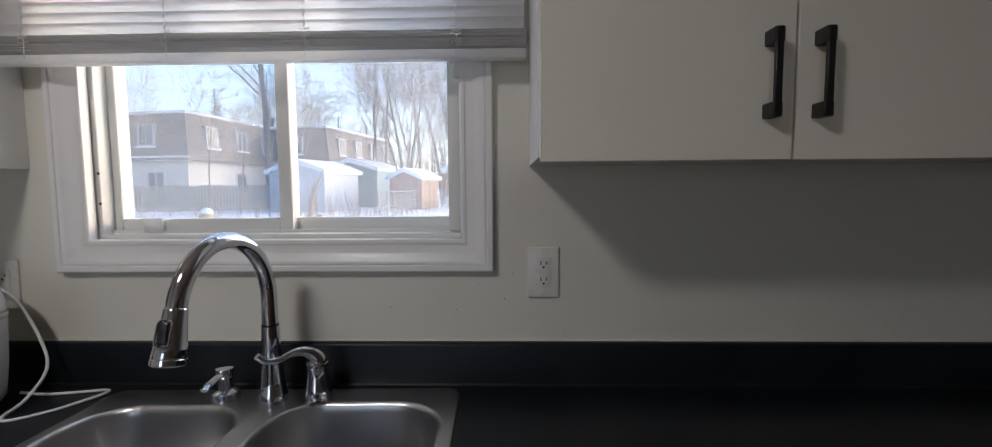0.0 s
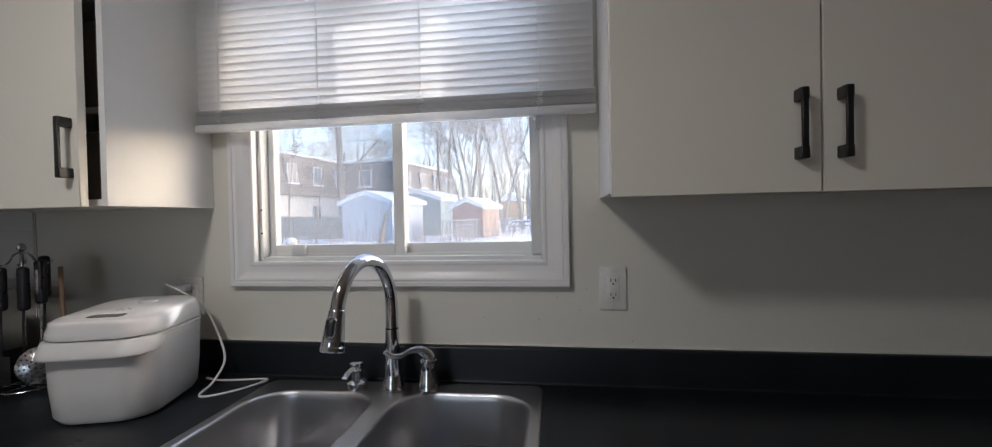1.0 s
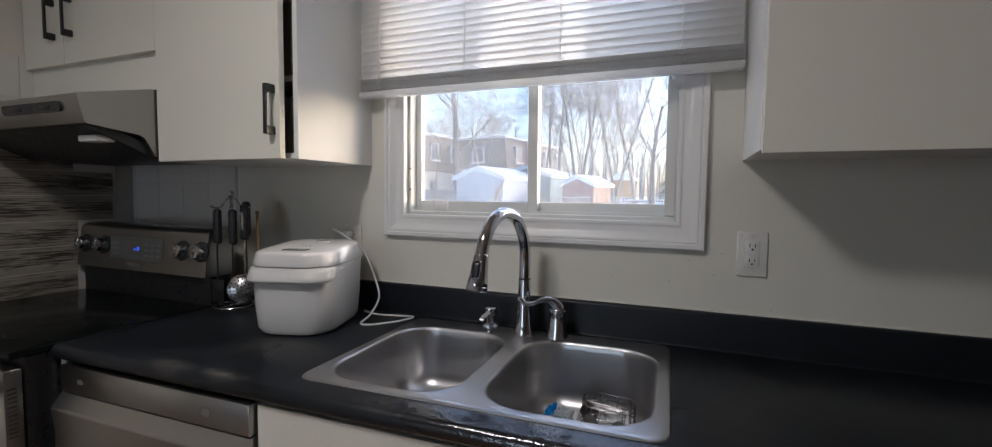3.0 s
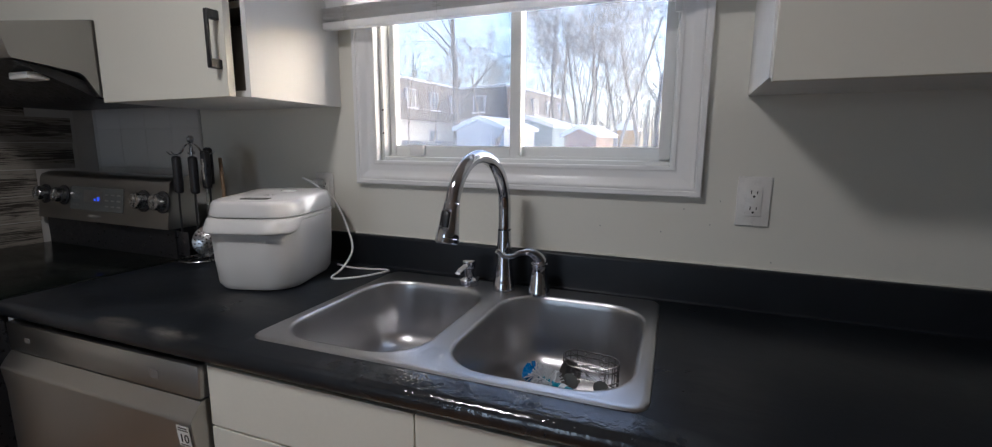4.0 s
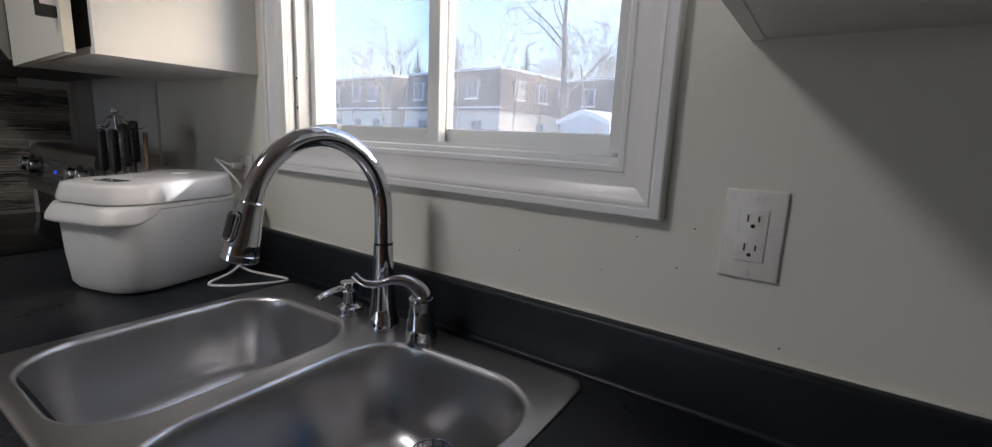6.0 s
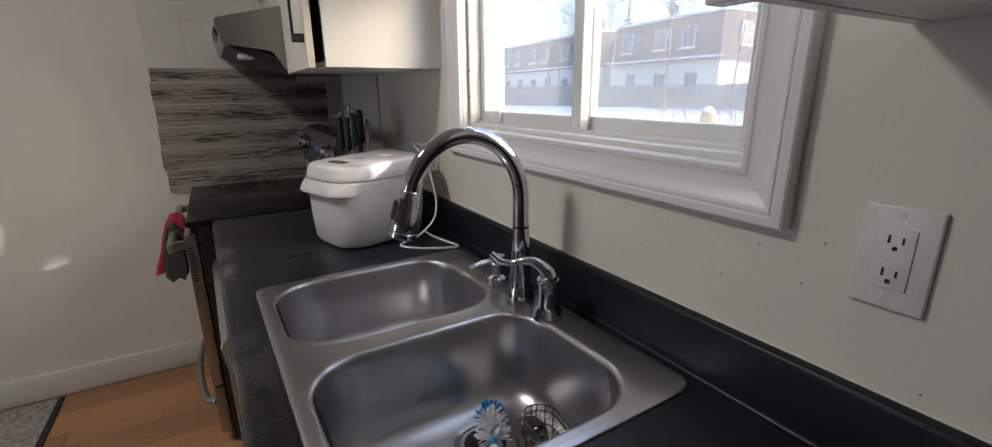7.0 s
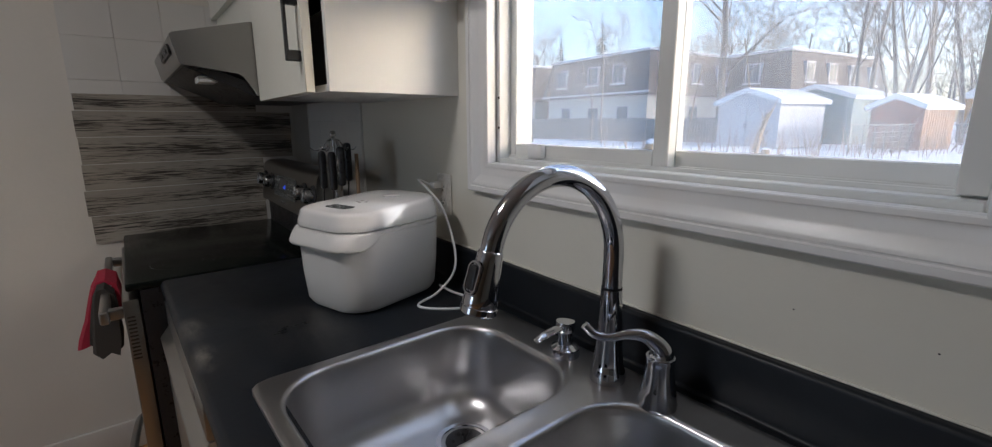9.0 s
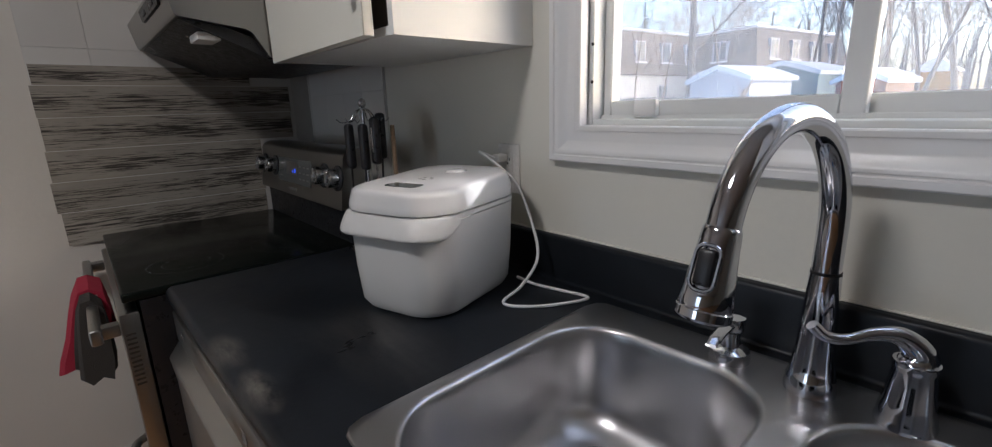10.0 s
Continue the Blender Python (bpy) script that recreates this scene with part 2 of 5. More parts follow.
def streak_material():
    """Pale stick-on strips printed with dark broken bark-like streaks."""
    m, nt, b = base_mat("bark_print_strip")
    oi = nt.nodes.new("ShaderNodeObjectInfo")
    geo = nt.nodes.new("ShaderNodeNewGeometry")
    shift = nt.nodes.new("ShaderNodeCombineXYZ")
    nt.links.new(ramp(nt, oi.outputs["Random"], 0, 1, 0.0, 0.06), shift.inputs[1])
    add = nt.nodes.new("ShaderNodeVectorMath")
    nt.links.new(geo.outputs["Position"], add.inputs[0])
    nt.links.new(shift.outputs[0], add.inputs[1])

    def tex(scale, stretch, detail, rough, distort):
        mp = nt.nodes.new("ShaderNodeMapping")
        mp.inputs["Scale"].default_value = stretch
        mp.inputs["Rotation"].default_value = (radians(-4.5), 0, 0)
        nt.links.new(add.outputs[0], mp.inputs[0])
        n = node(nt, "ShaderNodeTexNoise", Scale=scale, Detail=detail, Roughness=rough, Distortion=distort)
        nt.links.new(mp.outputs[0], n.inputs["Vector"])
        return n.outputs[0]
    fine = tex(27.0, (1, 0.36, 12.0), 6.0, 0.66, 0.35)
    mass = tex(4.5, (1, 0.7, 2.0), 2.0, 0.5, 0.2)
    tone = tex(4.0, (1, 1, 3), 4.0, 0.6, 0.0)
    c = mix_rgb(nt, ramp(nt, tone, 0.3, 0.7), (0.28, 0.255, 0.215), (0.43, 0.39, 0.33))
    own = nt.nodes.new("ShaderNodeTexCoord")
    sep = nt.nodes.new("ShaderNodeSeparateXYZ")
    nt.links.new(own.outputs["Generated"], sep.inputs[0])
    tri = nt.nodes.new("ShaderNodeMath")
    tri.operation = "PINGPONG"
    tri.inputs[1].default_value = 0.5
    nt.links.new(sep.outputs[2], tri.inputs[0])
    th = nt.nodes.new("ShaderNodeMath")
    th.operation = "ADD"
    nt.links.new(ramp(nt, mass, 0.35, 0.65, -0.05, 0.05), th.inputs[0])
    nt.links.new(fine, th.inputs[1])
    th2 = nt.nodes.new("ShaderNodeMath")
    th2.operation = "ADD"
    nt.links.new(th.outputs[0], th2.inputs[0])
    nt.links.new(ramp(nt, tri.outputs[0], 0.05, 0.40, -0.07, 0.05), th2.inputs[1])
    c = mix_rgb(nt, ramp(nt, th2.outputs[0], 0.505, 0.585), c, (0.040, 0.033, 0.026))
    nt.links.new(c, b.inputs["Base Color"])
    b.inputs["Roughness"].default_value = 0.42
    return m


def floor_material():
    """Oak strip, each board of its own tone."""
    m, nt, b = base_mat("oak_board")
    oi = nt.nodes.new("ShaderNodeObjectInfo")
    grain = noise_tex(nt, 40.0, (5, 0.35, 1), 5.0, 0.65, 0.8)
    figure = noise_tex(nt, 5.0, (4, 0.6, 1), 3.0)
    c = mix_rgb(nt, ramp(nt, grain, 0.3, 0.7), (0.30, 0.145, 0.055), (0.50, 0.28, 0.125))
    c = mix_rgb(nt, ramp(nt, figure, 0.3, 0.7, 0, 0.5), c, (0.36, 0.18, 0.07))
    hsv = nt.nodes.new("ShaderNodeHueSaturation")
    nt.links.new(ramp(nt, oi.outputs["Random"], 0, 1, 0.75, 1.2), hsv.inputs["Value"])
    nt.links.new(c, hsv.inputs["Color"])
    nt.links.new(hsv.outputs[0], b.inputs["Base Color"])
    nt.links.new(ramp(nt, grain, 0.3, 0.7, 0.28, 0.42), b.inputs["Roughness"])
    bp = nt.nodes.new("ShaderNodeBump")
    bp.inputs["Strength"].default_value, bp.inputs["Distance"].default_value = 0.1, 0.002
    nt.links.new(grain, bp.inputs["Height"])
    nt.links.new(bp.outputs[0], b.inputs["Normal"])
    return m


def blind_material():
    """Thin white vinyl that lets some daylight through."""
    m, nt, b = base_mat("blind_vinyl")
    b.inputs["Base Color"].default_value = (0.82, 0.81, 0.79, 1)
    b.inputs["Roughness"].default_value = 0.4
    tr = nt.nodes.new("ShaderNodeBsdfTranslucent")
    tr.inputs[0].default_value = (0.86, 0.86, 0.86, 1)
    mx = nt.nodes.new("ShaderNodeMixShader")
    nt.links.new(ramp(nt, noise_tex(nt, 8.0), 0.3, 0.7, 0.54, 0.60), mx.inputs[0])
    nt.links.new(b.outputs[0], mx.inputs[1])
    nt.links.new(tr.outputs[0], mx.inputs[2])
    nt.links.new(mx.outputs[0], nt.nodes["Material Output"].inputs[0])
    return m


def pane_material():
    """Clear, slightly dusty window glass; glare haze and a dimming tint are mixed in."""
    m, nt, b = base_mat("window_glass")
    nt.nodes.remove(b)
    tr = nt.nodes.new("ShaderNodeBsdfTransparent")
    # tint that dims the overbright outdoors
    tr.inputs[0].default_value = (0.65, 0.655, 0.66, 1)
    gl = node(nt, "ShaderNodeBsdfGlossy", Roughness=0.02)
    df = nt.nodes.new("ShaderNodeBsdfTranslucent")
    df.inputs[0].default_value = (0.85, 0.88, 0.92, 1)
    m1, m2 = nt.nodes.new("ShaderNodeMixShader"), nt.nodes.new("ShaderNodeMixShader")
    m1.inputs[0].default_value = 0.035
    nt.links.new(tr.outputs[0], m1.inputs[1])
    nt.links.new(gl.outputs[0], m1.inputs[2])
    # white veil that imitates glare over the view, unevenly strong
    dust_haze = noise_tex(nt, 6.0, (1, 1, 1), 5.0, 0.75)
    nt.links.new(ramp(nt, dust_haze, 0.32, 0.72, 0.055, 0.095), m2.inputs[0])
    nt.links.new(m1.outputs[0], m2.inputs[1])
    nt.links.new(df.outputs[0], m2.inputs[2])
    nt.links.new(m2.outputs[0], nt.nodes["Material Output"].inputs[0])
    return m


def lit_material(name, color, strength):
    m, nt, b = base_mat(name)
    b.inputs["Base Color"].default_value = (*color, 1)
    b.inputs["Emission Color"].default_value = (*color, 1)
    b.inputs["Emission Strength"].default_value = strength
    return m


M_COUNTER = counter_material()
M_STREAK = streak_material()
M_OAK = floor_material()
M_BLIND = blind_material()
M_PANE = pane_material()
M_DIFF = lit_material("lamp_diffuser", (1.0, 0.90, 0.78), 0.6)
M_LED = lit_material("blue_digits", (0.05, 0.12, 1.0), 0.13)

# ---------- mesh helpers ----------


def add_box(bm, x0, x1, y0, y1, z0, z1, bev=0.0, seg=2):
    r = bmesh.ops.create_cube(bm, size=1.0)
    for v in r["verts"]:
        v.co = Vector((x0 + (v.co.x + .5) * (x1 - x0), y0 + (v.co.y + .5) * (y1 - y0), z0 + (v.co.z + .5) * (z1 - z0)))
    if bev:
        es = list({e for v in r["verts"] for e in v.link_edges})
        bmesh.ops.bevel(bm, geom=es, offset=bev, segments=seg, affect="EDGES", profile=0.5)
    return bm


def box(*a, **k):
    return add_box(bmesh.new(), *a, **k)


def loft(bm, loops, closed=True, cap0=False, cap1=False):
    """Skin a row of loops of equally many points."""
    vs = [[bm.verts.new(p) for p in lp] for lp in loops]
    n = len(vs[0])
    for a, b in zip(vs, vs[1:]):
        for i in range(n if closed else n - 1):
            j = (i + 1) % n
            try:
                bm.faces.new((a[i], a[j], b[j], b[i]))
            except ValueError:
                pass
    if cap0:
        bm.faces.new(vs[0][::-1])
    if cap1:
        bm.faces.new(vs[-1])
    return bm


def add_tube(bm, pts, r, sides=10, caps=True, flat=1.0):
    """A round rod along points; r is one radius or one a point. flat squashes it in its own up direction."""
    pts = [Vector(p) for p in pts]
    rs = r if isinstance(r, (list, tuple)) else [r] * len(pts)
    loops, up = [], None
    for i, p in enumerate(pts):
        t = (pts[min(i + 1, len(pts) - 1)] - pts[max(i - 1, 0)]).normalized()
        if up is None:
            up = Vector((0, 0, 1)) if abs(t.z) < 0.9 else Vector((0, 1, 0))
        side = t.cross(up).normalized()
        up = side.cross(t).normalized()
        loops.append([p + (side * math.cos(2 * math.pi * k / sides) + up * flat * math.sin(2 * math.pi * k / sides)) * rs[i]
                      for k in range(sides)])
    return loft(bm, loops, True, caps, caps)


def tube(*a, **k):
    return add_tube(bmesh.new(), *a, **k)


def add_lathe(bm, prof, x, y, z, segs=32, m=None):
    """Turn (radius, height) pairs about an upright axis."""
    loops = [[Vector((r * math.cos(2 * math.pi * k / segs), r * math.sin(2 * math.pi * k / segs), h)) for k in range(segs)]
             for r, h in prof]
    mm = Matrix.Translation((x, y, z)) @ (m or Matrix())
    return loft(bm, [[mm @ p for p in lp] for lp in loops], True, True, True)


def lathe(*a, **k):
    return add_lathe(bmesh.new(), *a, **k)


def smooth_path(ctrl, steps=8):
    """Points along a Catmull-Rom line through the control points."""
    c = [Vector(p) for p in ctrl]
    c = [c[0] * 2 - c[1]] + c + [c[-1] * 2 - c[-2]]
    out = []
    for i in range(1, len(c) - 2):
        for s in range(steps):
            t = s / steps
            a, b, d, e = c[i - 1], c[i], c[i + 1], c[i + 2]
            out.append(0.5 * (2 * b + (d - a) * t + (2 * a - 5 * b + 4 * d - e) * t * t + (3 * b - a - 3 * d + e) * t ** 3))
    out.append(c[-2])
    return out


def round_rect(cx, cy, hx, hy, r, n=8):
    """Loop of a rounded rectangle, 4 * (n + 1) points."""
    r = min(r, hx - 1e-4, hy - 1e-4)
    pts = []
    for q, (sx, sy) in enumerate(((1, 1), (-1, 1), (-1, -1), (1, -1))):
        for k in range(n + 1):
            a = math.pi / 2 * (q + k / n)
            pts.append((cx + sx * (hx - r) + r * math.cos(a), cy + sy * (hy - r) + r * math.sin(a)))
    return pts


def mesh_of(name, bm, material, angle=38):
    bmesh.ops.recalc_face_normals(bm, faces=bm.faces)
    me = bpy.data.meshes.new(name)
    bm.to_mesh(me)
    bm.free()
    me.shade_smooth()
    me.set_sharp_from_angle(angle=radians(angle))
    me.materials.append(material)
    return me


def thing(name, base, label, category, group="", kind=""):
    """An empty at the base of a thing, to hold its parts."""
    ob = new(name)
    ob.location = base
    ob.empty_display_size = 0.05
    return tagged(ob, label, category, group, kind)


def put(ob, parent):
    ob.parent = parent
    root = parent
    while root.parent:
        root = root.parent
    ob.matrix_parent_inverse = Matrix.Translation(-Vector(root.location)) if root is parent else Matrix()
    return ob


def part(name, bm, material, parent, label="", m=None):
    """One mesh, modelled in the world's place (or moved there by m), under a thing or a part."""
    if m is not None:
        bm.transform(m)
    return tagged(put(new(name, mesh_of(name, bm, material)), parent), label)


def solo(name, bm, material, label, category, kind="", group="", m=None):
    if m is not None:
        bm.transform(m)
    return tagged(new(name, mesh_of(name, bm, material)), label, category, group, kind)


def words(name, body, size, m, material, parent, depth=0.0004):
    """Lettering in the built-in font, turned into a mesh."""
    cu = bpy.data.curves.new(name, "FONT")
    cu.body, cu.size, cu.extrude, cu.align_x, cu.align_y = body, size, depth, "CENTER", "CENTER"
    tmp = new(name + "_tmp", cu)
    me = bpy.data.meshes.new_from_object(tmp.evaluated_get(bpy.context.evaluated_depsgraph_get()))
    bpy.data.objects.remove(tmp)
    me.transform(m)
    me.materials.clear()
    me.materials.append(material)
    return put(new(name, me), parent)

# ---------- the room ----------
WY, WX, CEIL = 1.06, -2.33, 2.44          # window wall, west wall, ceiling
EX, SY, CX = 6.5, -5.0, 1.95                       # east and south walls
OX0, OX1, OZ0, OZ1 = -0.925, -0.040, 1.235, 2.06   # the window's opening

bm = bmesh.new()
add_box(bm, WX - 0.12, OX0, WY, WY + 0.15, -0.05, CEIL)
add_box(bm, OX1, EX + 0.12, WY, WY + 0.15, -0.05, CEIL)
add_box(bm, OX0, OX1, WY, WY + 0.15, -0.05, OZ0)
add_box(bm, OX0, OX1, WY, WY + 0.15, OZ1, CEIL)
solo("wall_north", bm, M_WALL, "off-white painted kitchen wall with a window opening", "wall", "structure")
solo("wall_west", box(WX - 0.12, WX, SY, WY, -0.05, CEIL), M_CREAM, "cream painted wall beside the stove", "wall", "structure")
solo("wall_east", box(EX, EX + 0.12, SY, WY, -0.05, CEIL), M_WALL, "plain painted end wall", "wall", "structure")
bm = bmesh.new()
add_box(bm, WX - 0.12, -2.07, SY - 0.12, SY, -0.05, CEIL)
add_box(bm, -0.53, EX + 0.12, SY - 0.12, SY, -0.05, CEIL)
add_box(bm, -2.07, -0.53, SY - 0.12, SY, 2.06, CEIL)
solo("wall_south", bm, M_WALL, "plain painted wall across the room", "wall", "structure")
solo("ceiling", box(WX - 0.12, EX + 0.12, SY - 0.12, WY + 0.15, CEIL, CEIL + 0.1), M_CEIL, "white painted ceiling", "ceiling", "structure")
floor = solo("floor", box(WX, EX, SY, WY, -0.06, -0.012), M_SLOT, "honey oak strip floor", "floor", "structure")
bb = box(WX + 0.001, WX + 0.016, SY, 0.27, 0.0, 0.125, bev=0.004)
solo("baseboard", bb, M_BASE, "white painted baseboard along the cream wall", "baseboard", "structure")

# door never in view, added as the opening for the fill lamp
patio = thing("door_1", (-1.30, SY, 0), "assumed glazed white door across the room, out of view", "door", kind="structure")
for a, c in ((-2.07, -1.30), (-1.30, -0.53)):
    pf = bmesh.new()
    for q in ((a, a + .06, 0, 2.06), (c - .06, c, 0, 2.06), (a + .06, c - .06, 0, .09), (a + .06, c - .06, 1.98, 2.06)):
        add_box(pf, q[0], q[1], SY - .085, SY - .04, q[2], q[3])
    leaf = part("door_frame", pf, M_TRIM, patio)
    gp = part("pane", box(a + .06, c - .06, SY - .064, SY - .060, .09, 1.98), M_PANE, leaf)
    gp.visible_shadow = False

lampt = thing("ceiling_light", (LAMP[0], LAMP[1], CEIL), "round flush ceiling light that is switched on", "ceiling light")
part("canopy", lathe([(0.17, 0.0), (0.175, -0.02), (0.165, -0.045)], LAMP[0], LAMP[1], CEIL - 0.001), M_TRIM, lampt)
part("diffuser", lathe([(0.160, -0.046), (0.160, -0.055), (0.150, -0.09), (0.12, -0.105)], LAMP[0], LAMP[1], CEIL), M_DIFF, lampt)

# ---------- window ----------
win = thing("window_1", (-0.48, WY, OZ0), "white vinyl sliding window over the sink", "window", kind="structure")


def casing(parent):
    x0, x1, z0, z1 = -0.905, -0.056, 1.247, 2.045
    prof = [(0, 0), (0, .009), (.002, .0105), (.009, .0105), (.011, .009), (.013, .0088)]
    for k in range(9):                        # the broad cove
        a = k / 8
        prof.append((.014 + .036 * a, .0085 + .0125 * a ** 1.8))
    prof += [(.053, .0215), (.055, .0195), (.057, .0195), (.059, .0225), (.069, .0225), (.0715, .020), (.072, 0)]
    loops = []
    for w, p in prof:
        loops.append([(x0 - w, WY - p, z0 - w), (x1 + w, WY - p, z0 - w), (x1 + w, WY - p, z1 + w), (x0 - w, WY - p, z1 + w)])
    b = bmesh.new()
    loft(b, loops)
    ob = part("casing", b, M_TRIM, parent, "moulded white casing with mitred corners")
    ob.data.set_sharp_from_angle(angle=radians(24))
    return ob


def ring(b, x0, x1, z0, z1, y0, y1, l, r, bt, tp, bev=0.002):
    """A rectangular frame with its own width on each side."""
    add_box(b, x0, x0 + l, y0, y1, z0, z1, bev, 1)
    add_box(b, x1 - r, x1, y0, y1, z0, z1, bev, 1)
    add_box(b, x0 + l, x1 - r, y0 + .0005, y1 - .0005, z0, z0 + bt, bev, 1)
    add_box(b, x0 + l, x1 - r, y0 + .0005, y1 - .0005, z1 - tp, z1, bev, 1)
    return b


casing(win)
b = bmesh.new()
ring(b, OX0, OX1, OZ0, OZ1, WY + 0.002, WY + 0.02, .016, .012, .012, .012)
part("jamb_liner", b, M_TRIM, win)
part("window_frame", ring(bmesh.new(), OX0 + .001, OX1 - .001, OZ0 + .001, OZ1 - .001, WY + 0.021, WY + 0.115, .026, .020, .022, .03), M_VINYL, win)
part("side_stop", box(-0.089, -0.0615, WY + 0.034, WY + 0.0875, 1.262, 2.03, bev=.002), M_VINYL, win)
b = bmesh.new()
add_box(b, OX0 + .027, OX1 - .021, WY + 0.05, WY + 0.054, OZ0 + .023, OZ0 + .030)
add_box(b, OX0 + .027, OX1 - .021, WY + 0.082, WY + 0.086, OZ0 + .023, OZ0 + .030)
part("track", b, M_VINYL, win)
ls = part("sash", ring(bmesh.new(), -0.898, -0.465, 1.262, 2.03, WY + 0.056, WY + 0.080, .019, .031, .030, .03), M_VINYL, win, "inner sliding sash")
rs = part("sash", ring(bmesh.new(), -0.500, -0.064, 1.262, 2.03, WY + 0.088, WY + 0.110, .030, .022, .030, .03), M_VINYL, win, "outer fixed sash")
for sash, x0, x1, y in ((ls, -0.880, -0.500, WY + 0.068), (rs, -0.467, -0.085, WY + 0.099)):
    pane = part("pane", box(x0, x1, y - .002, y + .002, 1.287, 2.002), M_PANE, sash, "clear slightly dusty glass with glare haze and a dimming tint mixed in")
    pane.visible_shadow = False
b = box(-0.078, -0.052, WY - 0.006, WY + 0.05, 1.632, 1.650, bev=.003)
add_box(b, -0.070, -0.050, WY - 0.010, WY - 0.001, 1.60, 1.634, bev=.003)
part("latch", b, M_VINYL, win)
part("stop_block", box(-0.818, -0.772, WY + 0.040, WY + 0.055, 1.262, 1.294, bev=.003, seg=2), M_BLIND, win, "milky plastic stop block")
b = bmesh.new()
for x, z in ((-0.9, 1.40), (-0.9, 1.33)):
    add_lathe(b, [(.0035, 0), (.003, .001)], x, WY + 0.0205, z, 10, pose(0, 0, 0, 90))
part("screw", b, M_SLOT, win)

# ---------- blind ----------
BX0, BX1, BY = -1.036, 0.086, 1.000
blind = thing("venetian_blind", (-0.475, BY, 2.16), "white vinyl mini blind, lowered halfway with closed slats", "blind")
part("head_rail", box(BX0, BX1, BY - .018, BY + .02, 2.145, 2.18, bev=.003), M_BLIND, blind)


def slat_mesh(tilt, x0, x1, w=0.0255):
    b = bmesh.new()
    loops = []
    for th in (0.0, 0.0007):
        lp = []
        for k in range(6):
            s = k / 5 - .5
            lp.append((s * w, 0.0018 * (1 - (2 * s) ** 2) + th))
        loops.append(lp)
    ring2 = loops[0] + loops[1][::-1]
    ca, sa = math.cos(tilt), math.sin(tilt)
    ls2 = [[(x, a * ca - h * sa, a * sa + h * ca) for a, h in ring2] for x in (x0, x1)]
    return loft(b, ls2, True, True, True)


slat_me = mesh_of("slat", slat_mesh(radians(-73), BX0 + .003, BX1 - .003), M_BLIND, 60)
z = 1.697
while z < 2.135:
    o = put(new("slat", slat_me), blind)
    o.location = (0, BY + random.uniform(-.0008, .0008), z)
    o.rotation_euler = (random.uniform(-.05, .05), random.uniform(-.0012, .0012), 0)
    z += 0.0212
flat_me = mesh_of("stacked_slat", slat_mesh(radians(-16), BX0, BX1), M_BLIND, 60)
for k in range(9):
    o = put(new("stacked_slat", flat_me), blind)
    o.location = (random.uniform(-.002, .002), BY + random.uniform(-.002, .002), 1.648 + .0038 * k)
    o.rotation_euler = (random.uniform(-.1, .1), random.uniform(-.002, .002), 0)
part("bottom_rail", box(BX0, BX1, BY - .0135, BY + .0135, 1.624, 1.644, bev=.004), M_BLIND, blind)
for x in (-0.955, -0.655, -0.365, -0.055):
    b = bmesh.new()
    for dy in (-.0150, .0150):
        add_tube(b, [(x, BY + dy, 1.635), (x + .001, BY + dy, 1.9), (x, BY + dy, 2.15)], .0009, 5)
    zz = 1.692
    while zz < 2.13:
        add_tube(b, [(x - .004, BY - .016, zz), (x + .004, BY - .0165, zz + .006)], .0011, 5)
        zz += 0.0212
    for k in range(7):
        add_tube(b, smooth_path([(x - .012, BY - .015, 1.652 + k * .006), (x, BY - .021, 1.648 + k * .006 + random.uniform(-.004, .004)), (x + .012, BY - .015, 1.653 + k * .006)], 3), .0009, 4)
    part("ladder_cord", b, M_CORD, blind)

# ---------- worktop ----------
CT, CF = 0.914, 0.396          # top height, front edge
SX0, SX1, SY0, SY1 = -0.814, -0.052, 0.482, 1.014     # the sink's rim


SLANT = 0.025                  # the front edge runs slightly out of line with the wall


def shift(x, y):
    return y + SLANT * (x + 1.3) if y < .6 else y


def front_prof():
    pts = [(0.46, CT - .036), (CF + .012, CT - .038)]
    for k in range(7):
        a = math.pi * (1.5 - k / 6)
        pts.append((CF + .014 + .014 * math.cos(a) * 1.0, CT - .019 + .019 * math.sin(a)))
    return pts


def back_prof():
    pts = []
    for k in range(7):                        # the cove
        a = math.pi / 2 * (k / 6)
        pts.append((WY - .020 - .007 + .007 * math.sin(a), CT + .007 - .007 * math.cos(a)))
    for k in range(6):                        # rounded top of the upstand
        a = math.pi / 2 * (k / 5)
        pts.append((WY - .020 + .008 - .008 * math.cos(a), CT + .0905 + .008 * math.sin(a)))
    pts.append((WY - .0005, CT + .0985))
    return pts


def strip(b, prof, x0, x1, caps=True):
    loft(b, [[(x, shift(x, y), z) for y, z in prof] for x in (x0, x1)], False)
    if caps:
        for x in (x0, x1):
            b.faces.new([b.verts.new((x, shift(x, y), z)) for y, z in prof + [(WY - .0005, CT - .036)]])


worktop = thing("worktop", (0.2, WY, CT), "black laminate worktop with rolled edge and upstand, rubbed pale in spots", "worktop")
deck_end = [(WY - .027, CT)]
b = bmesh.new()
strip(b, front_prof() + deck_end, -1.549, SX0 + .012)
strip(b, front_prof() + deck_end, SX1 - .012, CX - .001)
strip(b, front_prof() + [(SY0 + .012, CT), (SY0 + .012, CT - .036)], SX0 + .012, SX1 - .012, False)
strip(b, [(SY1 - .012, CT - .036), (SY1 - .012, CT)] + deck_end, SX0 + .012, SX1 - .012, False)
bmesh.ops.remove_doubles(b, verts=b.verts[:], dist=.0002)
part("deck", b, M_COUNTER, worktop)
b = bmesh.new()
strip(b, back_prof(), -1.549, CX - .001)
